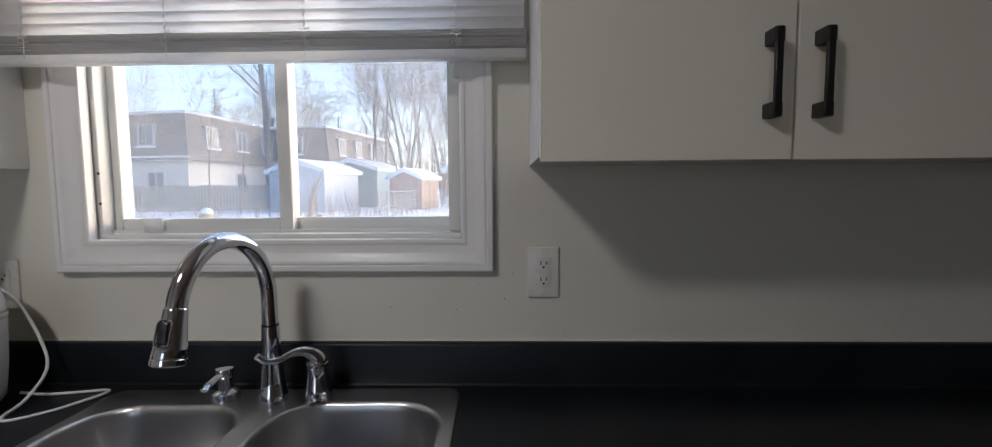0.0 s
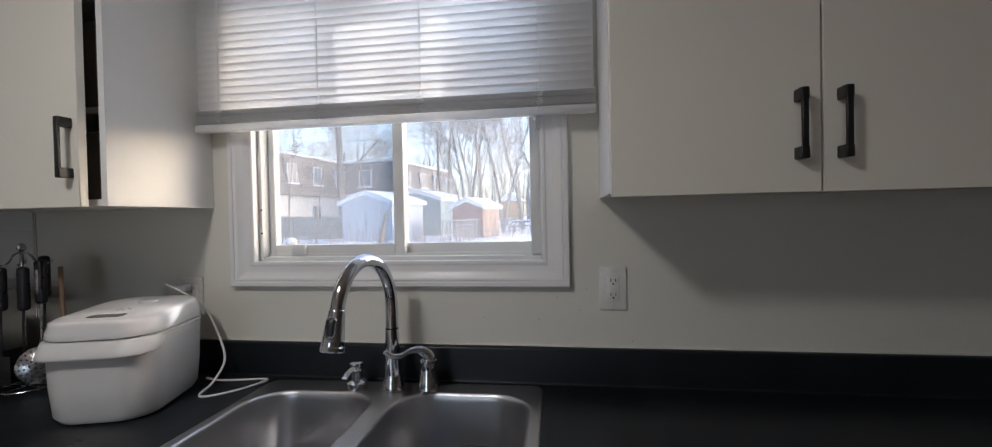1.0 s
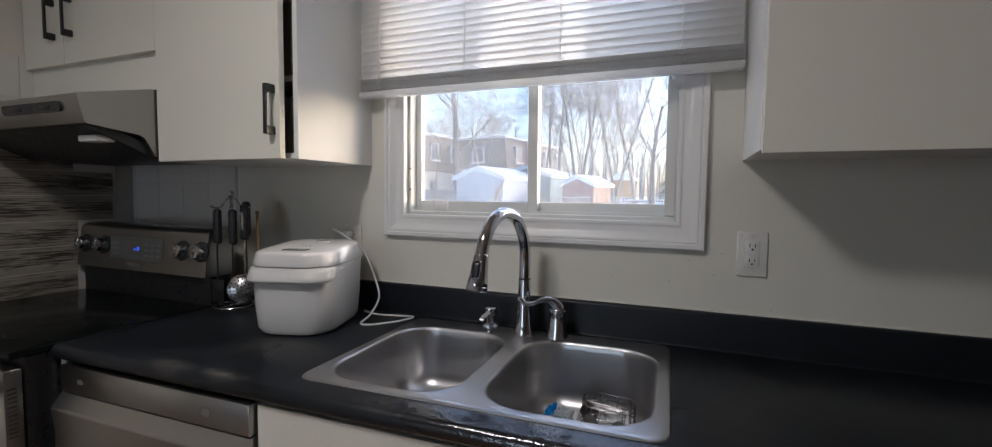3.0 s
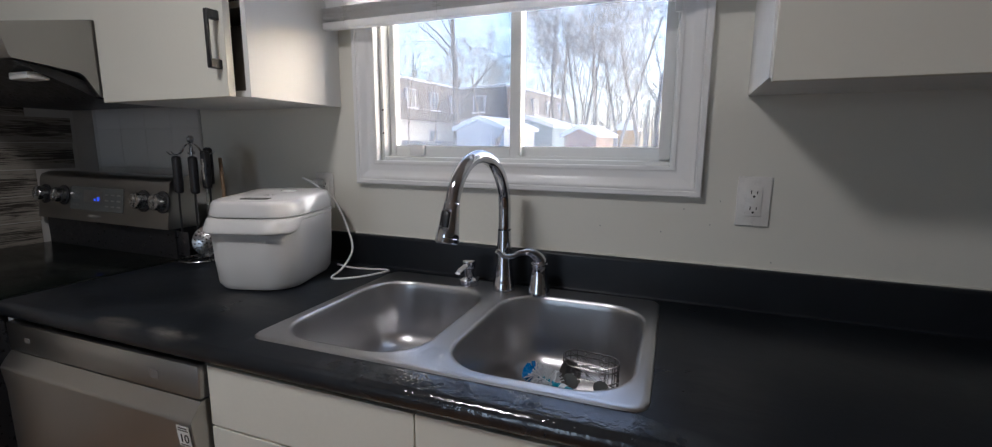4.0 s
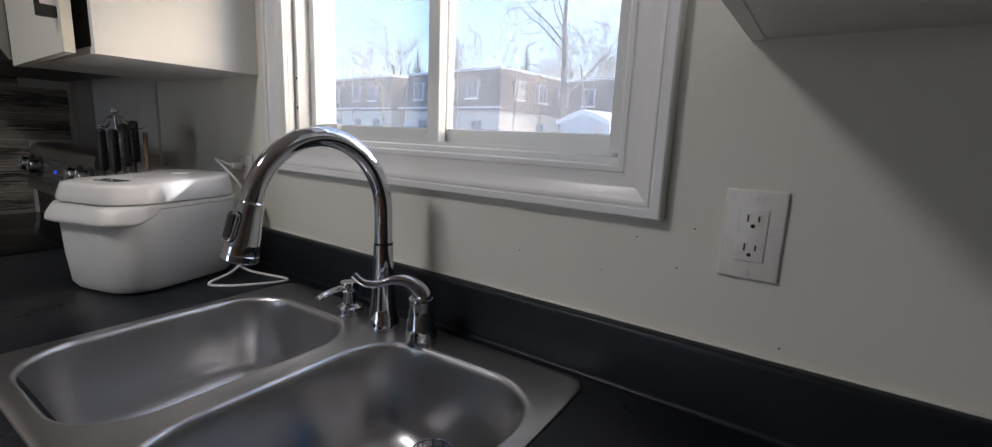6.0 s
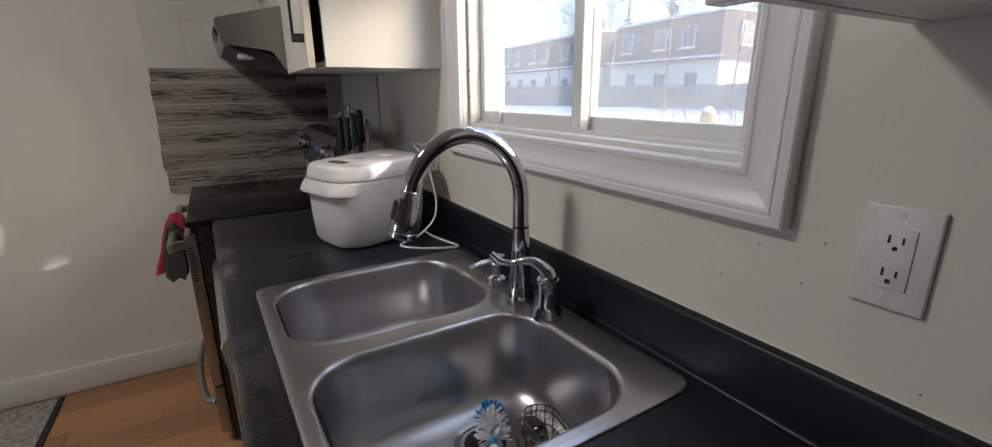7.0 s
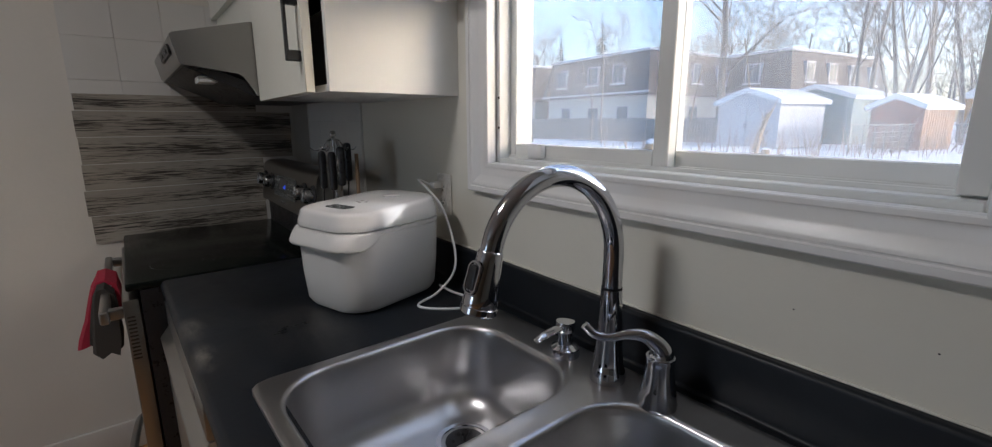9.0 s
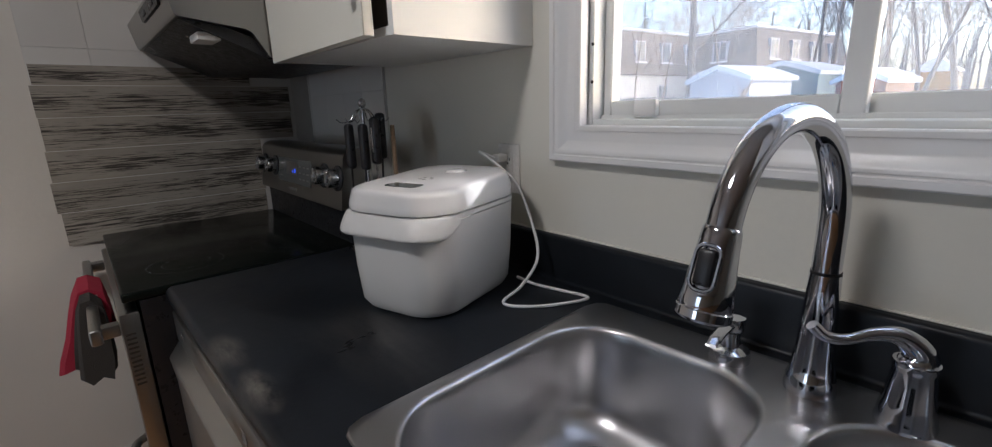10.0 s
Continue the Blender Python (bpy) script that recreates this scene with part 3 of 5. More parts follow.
part("upstand", b, M_COUNTER, worktop, "low black upstand against the wall")
solo("sealant", tube([(-1.548, WY - .003, CT + .0995), (0.2, WY - .003, CT + .100), (CX - .002, WY - .003, CT + .0995)], .0028, 6), M_WALL,
     "thin cracked bead of white sealant above the upstand", "sealant", "structure")

rs2 = random.Random(31)
b = bmesh.new()
for k in range(20):
    x = rs2.uniform(-.35, .85)
    add_lathe(b, [(rs2.uniform(.0008, .0024), 0), (.0006, .0012)], x, WY - .0075 - rs2.uniform(0, .002), CT + .098, 6)
for k in range(8):
    x = rs2.uniform(-.9, .9)
    add_lathe(b, [(rs2.uniform(.0007, .0016), 0), (.0004, .0006)], x, rs2.uniform(.94, 1.02) if x > -.04 else WY - .034, CT + .0002, 6)
solo("crumbs", b, M_SLOT, "specks of dirt and crumbs along the upstand", "crumbs", "stuff")
# ---------- sink ----------
sink = thing("kitchen_sink", ((SX0 + SX1) / 2, (SY0 + SY1) / 2, CT), "double bowl stainless steel drop-in sink set in a black worktop", "sink")
MIDX = -0.439
SPIN = Matrix.Translation((-.433, .748, 0)) @ pose(0, 0, 0, 0, 0, 1.5) @ Matrix.Translation((.433, -.748, 0))   # set slightly askew


def half_sink(x0, x1, bx0, bx1, by0, by1, depth):
    """Rim and bowl of one half, as one skin."""
    cx, cy = (bx0 + bx1) / 2, (by0 + by1) / 2
    hx, hy = (bx1 - bx0) / 2, (by1 - by0) / 2
    n = 12
    inner = round_rect(cx, cy, hx, hy, .098, n)

    def outer(inset, round_r):
        X0, X1, Y0, Y1 = x0 + (inset if x0 < MIDX - .01 else 0), x1 - (inset if x1 > MIDX + .01 else 0), SY0 + inset, SY1 - inset
        out = []
        for px, py in inner:
            dx, dy = px - cx, py - cy
            s = min(((X1 - cx) / dx if dx > 0 else (X0 - cx) / dx) if abs(dx) > 1e-6 else 1e9,
                    ((Y1 - cy) / dy if dy > 0 else (Y0 - cy) / dy) if abs(dy) > 1e-6 else 1e9)
            qx, qy = cx + dx * s, cy + dy * s
            for sx, ex in ((-1, X0), (1, X1)):
                if abs(ex - MIDX) < .02:
                    continue
                for sy, ey in ((-1, Y0), (1, Y1)):
                    ox, oy = ex - sx * round_r, ey - sy * round_r
                    if (qx - ox) * sx > 0 and (qy - oy) * sy > 0:
                        v = Vector((qx - ox, qy - oy))
                        v = v.normalized() * round_r
                        qx, qy = ox + v.x, oy + v.y
            out.append((qx, qy))
        for ey in (Y0, Y1):                      # keep the square corners at the joint of the halves
            ex = X1 if abs(X1 - MIDX) < .02 else X0
            k = min(range(len(out)), key=lambda i: (out[i][0] - ex) ** 2 + (out[i][1] - ey) ** 2)
            out[k] = (ex, ey)
        return out

    def bowl(inset, r):
        return round_rect(cx, cy, hx - inset, hy - inset, r, n)
    top = CT + .0045
    loops = []
    for inset, rr0, z in ((0, .030, CT + .0005), (.0012, .030, CT + .0032), (.004, .028, top), (.014, .024, top)):
        loops.append([(x, y, top if abs(x - MIDX) < .001 and SY0 + .02 < y < SY1 - .02 else z) for x, y in outer(inset, rr0)])
    loops += [[(x, y, top) for x, y in bowl(-.011, .106)], [(x, y, top + .0006) for x, y in bowl(-.007, .103)],
              [(x, y, top) for x, y in bowl(-.003, .101)], [(x, y, top - .0025) for x, y in bowl(.0, .099)],
              [(x, y, top - .008) for x, y in bowl(.002, .097)], [(x, y, top - .020) for x, y in bowl(.0035, .096)]]
    wall, fillet = .012, .055
    loops.append([(x, y, CT + depth + fillet) for x, y in bowl(wall, .090)])
    for k in range(1, 8):                     # wide fillet between wall and floor
        a = math.pi / 2 * k / 7
        loops.append([(x, y, CT + depth + fillet * (1 - math.sin(a))) for x, y in bowl(wall + fillet * (1 - math.cos(a)), .090 - .035 * k / 7)])
    loops.append([(x, y, CT + depth - .001) for x, y in bowl(.11, .03)])
    b = bmesh.new()
    loft(b, loops, True)
    c = b.verts.new((cx, cy, CT + depth - .002))
    b.verts.ensure_lookup_table()
    last = list(b.verts)[-1 - len(inner):-1]
    for i in range(len(last)):
        b.faces.new((last[i], last[(i + 1) % len(last)], c))
    return b, cx, cy


for x0, x1, bx0, bx1, by1 in ((SX0, MIDX, -0.785, -0.466, 0.928), (MIDX, SX1, -0.412, -0.082, 0.938)):
    b, cx, cy = half_sink(x0, x1, bx0, bx1, 0.510, by1, -0.175)
    part("bowl", b, M_STEEL, sink, "brushed steel bowl with its rim", m=SPIN)
    cx, cy, dy = (-0.662, 0.815, 0.0) if x0 == SX0 else (-0.297, 0.782, 0.0)
    dr = part("drain", lathe([(.056, .0), (.056, .003), (.046, .004), (.042, -.006), (.02, -.012)], cx, cy + dy, CT - .1765), M_CHROME, sink, m=SPIN)
    b = lathe([(.036, -.004), (.038, .002), (.030, .004)], cx, cy + dy, CT - .1765, 24)
    for k in range(6):
        a = k * math.pi / 3
        add_lathe(b, [(.005, .003), (.005, .006)], cx + .022 * math.cos(a), cy + dy + .022 * math.sin(a), CT - .1765, 8)
    add_lathe(b, [(.004, .003), (.004, .015), (.008, .018), (.008, .022)], cx, cy + dy, CT - .1765, 12)
    part("strainer", b, M_RUBBER, dr, m=SPIN)

# ---------- tap, lever, soap pump ----------
FX, FY, FZ = -0.448, 0.957, CT + .0048
tap = thing("kitchen_tap", (FX, FY, FZ), "polished chrome gooseneck kitchen tap with pull-down spray head", "tap")
part("base", lathe([(.0295, 0), (.030, .006), (.0285, .010), (.0285, .018), (.0258, .024), (.0232, .045), (.0198, .09), (.0180, .130), (.0172, .160)], FX, FY, FZ), M_CHROME, tap)
part("collar", lathe([(.0168, .1605), (.0168, .1635)], FX, FY, FZ, 24), M_RUBBER, tap)
hx, hy, hz = -0.487, 0.741, 1.170            # where the neck ends
dirv = Vector((hx - FX, hy - FY, 0))
reach = dirv.length
dirv.normalize()
LEAN = radians(14)                           # the neck stops short of upright
rad = reach / (1 + math.cos(LEAN))
rise = (1.268 - hz) / (1 - math.sin(LEAN))
z0 = 1.268 - rise
pts = [Vector((FX, FY, z)) for z in (FZ + .164, FZ + .182, FZ + .200)]
for k in range(17):
    a = math.pi - (math.pi - LEAN) * k / 16
    pts.append(Vector((FX, FY, z0)) + dirv * (rad + rad * math.cos(a)) + Vector((0, 0, rise * math.sin(a))))
part("neck", tube(smooth_path(pts, 3), .0160, 20), M_CHROME, tap)
head_m = Matrix.Translation(Vector((hx, hy, hz))) @ pose(0, 0, 0, -14, 0, math.degrees(math.atan2(dirv.y, dirv.x)) + 90)
head = part("spray_head", lathe([(.0162, .0015), (.0174, 0), (.0180, -.003), (.0188, -.015), (.0208, -.035), (.0238, -.060), (.0258, -.074), (.0252, -.0755), (.0252, -.0768), (.0262, -.078), (.0262, -.086), (.0225, -.089), (.012, -.088)], 0, 0, 0, 28), M_CHROME, tap, m=head_m)
part("spray_button", box(-.0082, .0082, -.0275, -.016, -.055, -.020, bev=.0035), M_RUBBER, head, "black rubber rocker button", m=head_m @ pose(0, 0, 0, 0, 0, 14))
b = bmesh.new()
ringp = round_rect(0, 0, .0112, .0215, .009, 5)
add_tube(b, [(x, -.0222 - .0030 * (-(y) / .0215 * .5 + .5), -.0375 + y) for x, y in ringp + ringp[:1]], .0019, 6)
part("button_bezel", b, M_CHROME, head, m=head_m @ pose(0, 0, 0, 0, 0, 14))

HX, HY = -0.352, 0.957
lev = thing("tap_lever", (HX, HY, FZ), "chrome single lever mixer handle beside the tap", "tap handle")
part("lever_base", lathe([(.029, 0), (.0295, .006), (.028, .010), (.0275, .020), (.0248, .03), (.0218, .055), (.0200, .068), (.0208, .074)], HX, HY, FZ), M_CHROME, lev)
d2 = Vector((-0.080, -0.070, 0)).normalized()
hp = [Vector((HX, HY, FZ + .074)), Vector((HX, HY, FZ + .086)) - d2 * .002, Vector((HX, HY, FZ + .100)) + d2 * .008,
      Vector((HX, HY, FZ + .111)) + d2 * .026, Vector((HX, HY, FZ + .111)) + d2 * .05, Vector((HX, HY, FZ + .104)) + d2 * .075,
      Vector((HX, HY, FZ + .107)) + d2 * .098, Vector((HX, HY, FZ + .121)) + d2 * .114]
sp = smooth_path(hp, 5)
rr = [.0195 - .0125 * min(1, i / (len(sp) * .62)) for i in range(len(sp))]
part("lever", tube(sp, rr, 16, flat=0.85), M_CHROME, lev)
part("lever_ring", lathe([(.0213, .072), (.0218, .076), (.0212, .080)], HX, HY, FZ, 24), M_CHROME, lev)

PX, PY = -0.552, 0.962
pump = thing("soap_pump", (PX, PY, FZ), "small chrome soap pump in the sink deck", "soap dispenser")
part("flange", lathe([(.0275, 0), (.028, .004), (.0272, .009), (.0275, .0105), (.0262, .016), (.019, .0205), (.0125, .023)], PX, PY, FZ), M_CHROME, pump)
part("stem", lathe([(.0138, .021), (.0132, .044), (.0158, .047), (.0172, .050), (.0180, .063), (.0172, .0665), (.010, .068)], PX, PY, FZ), M_CHROME, pump)
part("nozzle", tube(smooth_path([(PX, PY, FZ + .057), (PX + .001, PY - .03, FZ + .057), (PX + .003, PY - .062, FZ + .054), (PX + .004, PY - .076, FZ + .050)], 4),
                    [.0095] * 5 + [.0088] * 4 + [.0075] * 4, 12, flat=0.55), M_CHROME, pump)

# ---------- outlets ----------


def outlet(x, z, label, plug=False):
    t = thing("wall_outlet", (x, WY, z), label, "outlet")
    y = WY
    part("cover_plate", box(x - .035, x + .035, y - .0065, y - .0003, z - .0575, z + .0575, bev=.003, seg=3), M_PLATE, t)
    recept = part("receptacle", box(x - .0165, x + .0165, y - .0085, y - .0055, z - .034, z + .034, bev=.001), M_PLATE, t)
    for s in (-1, 1):
        zc = z + s * .0185
        for dx, h in ((-.0062, .0045), (.0062, .0036)):
            part("slot", box(x + dx - .001, x + dx + .001, y - .0092, y - .0083, zc - h + .003, zc + h + .003), M_SLOT, recept)
        part("earth_hole", lathe([(.0026, 0), (.0026, .0008)], x, y - .0083, zc - .0065, 12, pose(0, 0, 0, 90)), M_SLOT, recept)
    for s in (-1, 1):
        part("screw", lathe([(.0032, 0), (.0025, .0012)], x, y - .0064, z + s * .0485, 12, pose(0, 0, 0, 90)), M_PLATE, t)
    return t


outlet(0.127, 1.171, "off-white duplex outlet with large cover plate on the wall")
outlet(-1.118, 1.146, "off-white duplex outlet behind the rice cooker, plug in it")
PLUG = Vector((-1.128, WY - .009, 1.172))
plug = thing("power_cord", PLUG, "white power cord from outlet to rice cooker", "cord")
part("plug", box(PLUG.x - .012, PLUG.x + .012, PLUG.y - .030, PLUG.y - .0008, PLUG.z - .009, PLUG.z + .009, bev=.004, seg=3), M_CORD, plug)
part("cord", tube(smooth_path([PLUG + Vector((-.002, -.028, 0)), PLUG + Vector((-.022, -.058, .016)), (-1.095, 0.992, 1.166), (-1.03, 0.996, 1.122), (-0.985, 1.000, 1.03),
                               (-0.955, 0.978, 0.975), (-0.950, 0.925, 0.932), (-0.945, 0.872, 0.9185), (-0.915, 0.868, 0.9175), (-0.87, 0.915, 0.9175),
                               (-0.838, 0.985, 0.9175), (-0.848, 1.003, 0.9175), (-0.90, 0.992, 0.9175), (-0.96, 0.975, 0.920), (-1.0, 0.962, 0.93)], 7), .0032, 8), M_CORD, plug)

# ---------- rice cooker ----------
COOK = pose(-1.092, 0.823, CT, 0, 0, 17) @ Matrix.Diagonal((1.035, 1.05, 1.035, 1))
cooker = thing("rice_cooker", COOK.translation, "rounded white plastic rice cooker with grey display in the lid", "rice cooker")


def rr_loop(hx, hy, r, z, cy=0.0):
    return [(x, y + cy, z) for x, y in round_rect(0, 0, hx, hy, r, 8)]


b = bmesh.new()
loft(b, [rr_loop(.090, .120, .060, .001), rr_loop(.101, .132, .064, .005), rr_loop(.1085, .1395, .066, .018), rr_loop(.1130, .1440, .066, .08), rr_loop(.115, .146, .066, .150),
         rr_loop(.116, .147, .066, .174), rr_loop(.1155, .1465, .066, .1765), rr_loop(.1130, .1440, .066, .1775), rr_loop(.1130, .1440, .066, .1785), rr_loop(.1165, .1475, .066, .1795),
         rr_loop(.1165, .1475, .066, .1865), rr_loop(.1135, .1445, .066, .1875)], True, True, True)
part("body", b, M_SATIN, cooker, m=COOK)
b = bmesh.new()
loft(b, [rr_loop(hx2, (f - .03) / 2, min(.060, (f - .03) / 2 - .001), z, -(f + .03) / 2) for hx2, f, z in (
    (.106, .146, .1480), (.1140, .158, .1485), (.1172, .1640, .1510), (.1184, .1662, .1545), (.1184, .1660, .1580), (.1180, .1632, .1650), (.1172, .1570, .1760), (.1166, .1500, .1845), (.113, .146, .1868))], True, True, True)
for v in b.verts:                            # the lip thins out towards its ends
    e = min(1.0, max(0.0, (v.co.y + .125) / .095))
    v.co.z += (.1868 - v.co.z) * .9 * e * e * (3 - 2 * e)
part("front_lip", b, M_SATIN, cooker, "projecting pull lip under the lid", m=COOK)
b = bmesh.new()
loft(b, [rr_loop(.1135, .1445, .070, .189), rr_loop(.1180, .1490, .076, .1905), rr_loop(.1190, .1500, .077, .194), rr_loop(.1180, .1490, .077, .203), rr_loop(.1140, .1450, .076, .2190),
         rr_loop(.1128, .1438, .074, .2225), rr_loop(.1102, .1412, .073, .2256), rr_loop(.1060, .1370, .070, .2275), rr_loop(.0980, .1290, .064, .2286), rr_loop(.05, .08, .042, .2292)], True, True, True)
for v in b.verts:
    if v.co.z > .195:
        v.co.z += .012 * max(0.0, v.co.y + .09) / .24
lid = part("lid", b, M_PORC, cooker, "domed glossy lid", m=COOK)
b = bmesh.new()
loft(b, [[(x, y - .082, .2290 + z) for x, y in round_rect(0, 0, .037, .0165, .010, 5)] for z in (-.004, .0016)], True, False, True)
part("display", b, M_GREYGLASS, lid, "grey oval control display", m=COOK @ pose(0, 0, 0, 0, 0, 0))
b = bmesh.new()
for k in range(5):
    a = k * 1.25
    add_lathe(b, [(.004, 0), (.0035, .0006)], .012 * math.cos(a), -.02 + .012 * math.sin(a), .2328, 8)
part("touch_mark", b, M_PRINT, lid, m=COOK)
b = lathe([(.022, .0), (.021, .003), (.014, .0045)], .01, .06, .2362, 20)
part("steam_vent", b, M_PORC, lid, m=COOK)

# ---------- utensil stand ----------
RX, RY = -1.500, 0.885
stand = thing("utensil_stand", (RX, RY, CT), "chrome wire stand hung with cooking tools", "utensil rack")
b = bmesh.new()
add_tube(b, [(RX + .062 * math.cos(a), RY + .062 * math.sin(a), CT + .003) for a in [i * 2 * math.pi / 24 for i in range(25)]], .0025, 6)
for a in (0, math.pi / 2):
    add_tube(b, [(RX - .062 * math.cos(a), RY - .062 * math.sin(a), CT + .0035), (RX + .062 * math.cos(a), RY + .062 * math.sin(a), CT + .0035)], .002, 6)
part("base", b, M_WIRE, stand)
part("pole", tube([(RX, RY, CT + .003), (RX, RY, CT + .385)], .004, 10), M_WIRE, stand)
part("finial", lathe([(.003, .38), (.009, .386), (.011, .394), (.008, .402), (.003, .405)], RX, RY, CT, 14), M_WIRE, stand)
for k in range(6):
    a = k * math.pi / 3 + .3
    c, s = math.cos(a), math.sin(a)
    part("hook", tube(smooth_path([(RX, RY, CT + .383), (RX + .02 * c, RY + .02 * s, CT + .372), (RX + .035 * c, RY + .035 * s, CT + .350), (RX + .058 * c, RY + .058 * s, CT + .345), (RX + .070 * c, RY + .070 * s, CT + .354)], 4), .0018, 6), M_WIRE, stand)


def hung_tool(name, x, y, label, end):
    t = thing(name, (x, y, CT + .345), label, "utensil")
    top = CT + {"skimmer": .362, "ladle": .372}.get(end, .345)
    part("handle", box(x - .0145, x + .0145, y - .0105, y + .0105, top - .125, top - .004, bev=.009, seg=3), M_RUBBER, t, "black rubber grip")
    part("shaft", tube(smooth_path([(x, y, top - .10), (x, y - .003, top - .16), (x + .004, y - .006, top - .22), (x, y - .004, top - .262)], 4), [.004] * 13, 8, flat=.6), M_WIRE if end == "skimmer" else M_RUBBER, t)
    if end == "skimmer":
        b = bmesh.new()
        R = .050
        m = Matrix.Translation((x + .004, y - .012, top - .292)) @ pose(0, 0, 0, 80, 0, 48)
        loops = [[(R * s * math.cos(2 * math.pi * k / 28), R * s * math.sin(2 * math.pi * k / 28), .016 * (1 - s * s)) for k in range(28)] for s in (1.0, .85, .6, .3, .05)]
        loft(b, loops, True, False, True)
        part("inlay", box(x - .006, x + .006, y - .0118, y - .0102, top - .095, top - .03, bev=.0005), M_WIRE, t, "silver inlay in the grip")
        sk = part("bowl", b, M_WIRE, t, "round perforated steel bowl", m=m)
        b = bmesh.new()
        for rr2, cnt in ((.010, 5), (.020, 10), (.031, 15), (.042, 19)):
            for k in range(cnt):
                a = 2 * math.pi * k / cnt
                zz = .016 * (1 - (rr2 / R) ** 2)
                add_lathe(b, [(.0024, zz - .0012), (.0024, zz + .0014)], rr2 * math.cos(a), rr2 * math.sin(a), 0, 6)
        part("hole", b, M_SLOT, sk, m=m)
    elif end == "turner":
        part("blade", box(x - .03, x + .03, y - .006, y - .0045, top - .33, top - .25, bev=.0006), M_RUBBER, t)
    elif end in ("spoon", "ladle"):
        b = bmesh.new()
        add_tube(b, smooth_path([(x, y - .004, top - .25), (x, y - .008, top - .275), (x, y - .008, top - .30), (x, y - .004, top - .325)], 4), [.006, .012, .018, .022, .025, .027, .028, .027, .025, .022, .017, .011, .004], 14, flat=.35)
        part("bowl", b, M_RUBBER, t)
    return t


hung_tool("spatula", -1.535, .857, "black handled slotted turner hanging on wire stand", "turner")
hung_tool("serving_spoon", -1.475, .868, "black serving spoon hanging on wire stand", "spoon")
hung_tool("skimmer", -1.436, .882, "steel perforated skimmer with black grip", "skimmer")
hung_tool("ladle", -1.465, .914, "black ladle hanging at the back of the stand", "ladle")
t = thing("wooden_spoon", (RX + .068, RY + .018, CT + .34), "plain pale wooden spoon hanging on wire stand", "utensil")
part("handle", tube(smooth_path([(RX + .068, RY + .046, CT + .335), (RX + .075, RY + .043, CT + .2), (RX + .082, RY + .038, CT + .09)], 5), [.006] * 11, 10), M_WOODSPOON, t)
part("bowl", tube(smooth_path([(RX + .082, RY + .036, CT + .095), (RX + .085, RY + .034, CT + .05), (RX + .087, RY + .034, CT + .012)], 4), [.007, .014, .02, .023, .024, .022, .018, .012, .004], 12, flat=.35), M_WOODSPOON, t)

# ---------- cabinets ----------


def pull(x, yf, zc, parent, length=0.138, m=None):
    """A flat black bow handle on a door face at y = yf."""
    b = bmesh.new()
    h = length / 2
    add_box(b, x - .0055, x + .0055, yf - .031, yf - .024, zc - h, zc + h, .0012, 1)
    for s in (-1, 1):
        add_box(b, x - .0075, x + .0075, yf - .030, yf - .0002, zc + s * h - (.022 if s > 0 else 0), zc + s * h + (.022 if s < 0 else 0), .0015, 1)
    return part("handle", b, M_BLACK, parent, "square black metal pull", m=m)


def carcass(u, x0, x1, y0, y1, z0, z1, t=.016, shelves=()):
    for a, c in ((x0, x0 + t), (x1 - t, x1)):
        part("side_panel", box(a, c, y0, y1, z0, z1), M_CABEDGE, u)
    part("bottom_panel", box(x0 + t, x1 - t, y0 + .001, y1, z0 + .001, z0 + t), M_CABEDGE, u)
    part("top_panel", box(x0 + t, x1 - t, y0 + .001, y1, z1 - t, z1 - .001), M_CABEDGE, u)
    part("back_panel", box(x0 + t, x1 - t, y1 - .006, y1, z0 + t, z1 - t), M_CABEDGE, u)
    for s in shelves:
        part("shelf", box(x0 + t, x1 - t, y0 + .02, y1 - .006, s, s + t), M_CABEDGE, u)


TOPZ = 2.20


def wall_unit(x0, x1, label):
    u = thing("wall_cabinet", ((x0 + x1) / 2, WY, 1.404), label, "cabinet", group="wall cabinets")
    carcass(u, x0 - .002, x1, .757, WY - .001, 1.408, TOPZ, shelves=(1.72,))
    mid = (x0 + x1) / 2
    for a, c, hx in ((x0 + .001, mid - .002, mid - .042), (mid + .002, x1 - .001, mid + .031)):
        d = part("door", box(a, c, .738, .7565, 1.4005, TOPZ - .002, bev=.0012, seg=1), M_CAB, u, "plain cream slab door")
        pull(hx, .738, 1.525, d, .128)
    return u


wall_unit(0.098, 0.862, "cream two door wall cabinet with black pulls")
wall_unit(0.864, 1.628, "cream two door wall cabinet further along the wall")

LX0, LX1 = -1.592, -1.040
u = thing("wall_cabinet", ((LX0 + LX1) / 2, WY, 1.41), "cream wall cabinet with its door standing slightly ajar", "cabinet", group="wall cabinets")
carcass(u, LX0, LX1, .728, WY - .001, 1.41, TOPZ, shelves=(1.63, 1.9))
hinge = Matrix.Translation((LX0 + .001, .724, 0)) @ pose(0, 0, 0, 0, 0, -2.0)
d = part("door", box(0, .528, -.020, -.001, 1.408, TOPZ - .002, bev=.0012, seg=1), M_CAB, u, "plain cream slab door, ajar", m=hinge)
pull(.507, -.020, 1.539, d, .134, m=hinge)
for k, (z, h) in enumerate(((1.426, .16), (1.646, .20))):
    bx = thing("storage_box", (-1.2, .86, z), "dark packed box inside the ajar cabinet", "box")
    part("box_body", box(-1.42, -1.06, .742, 1.0, z, z + h, bev=.004), M_CABIN, bx)

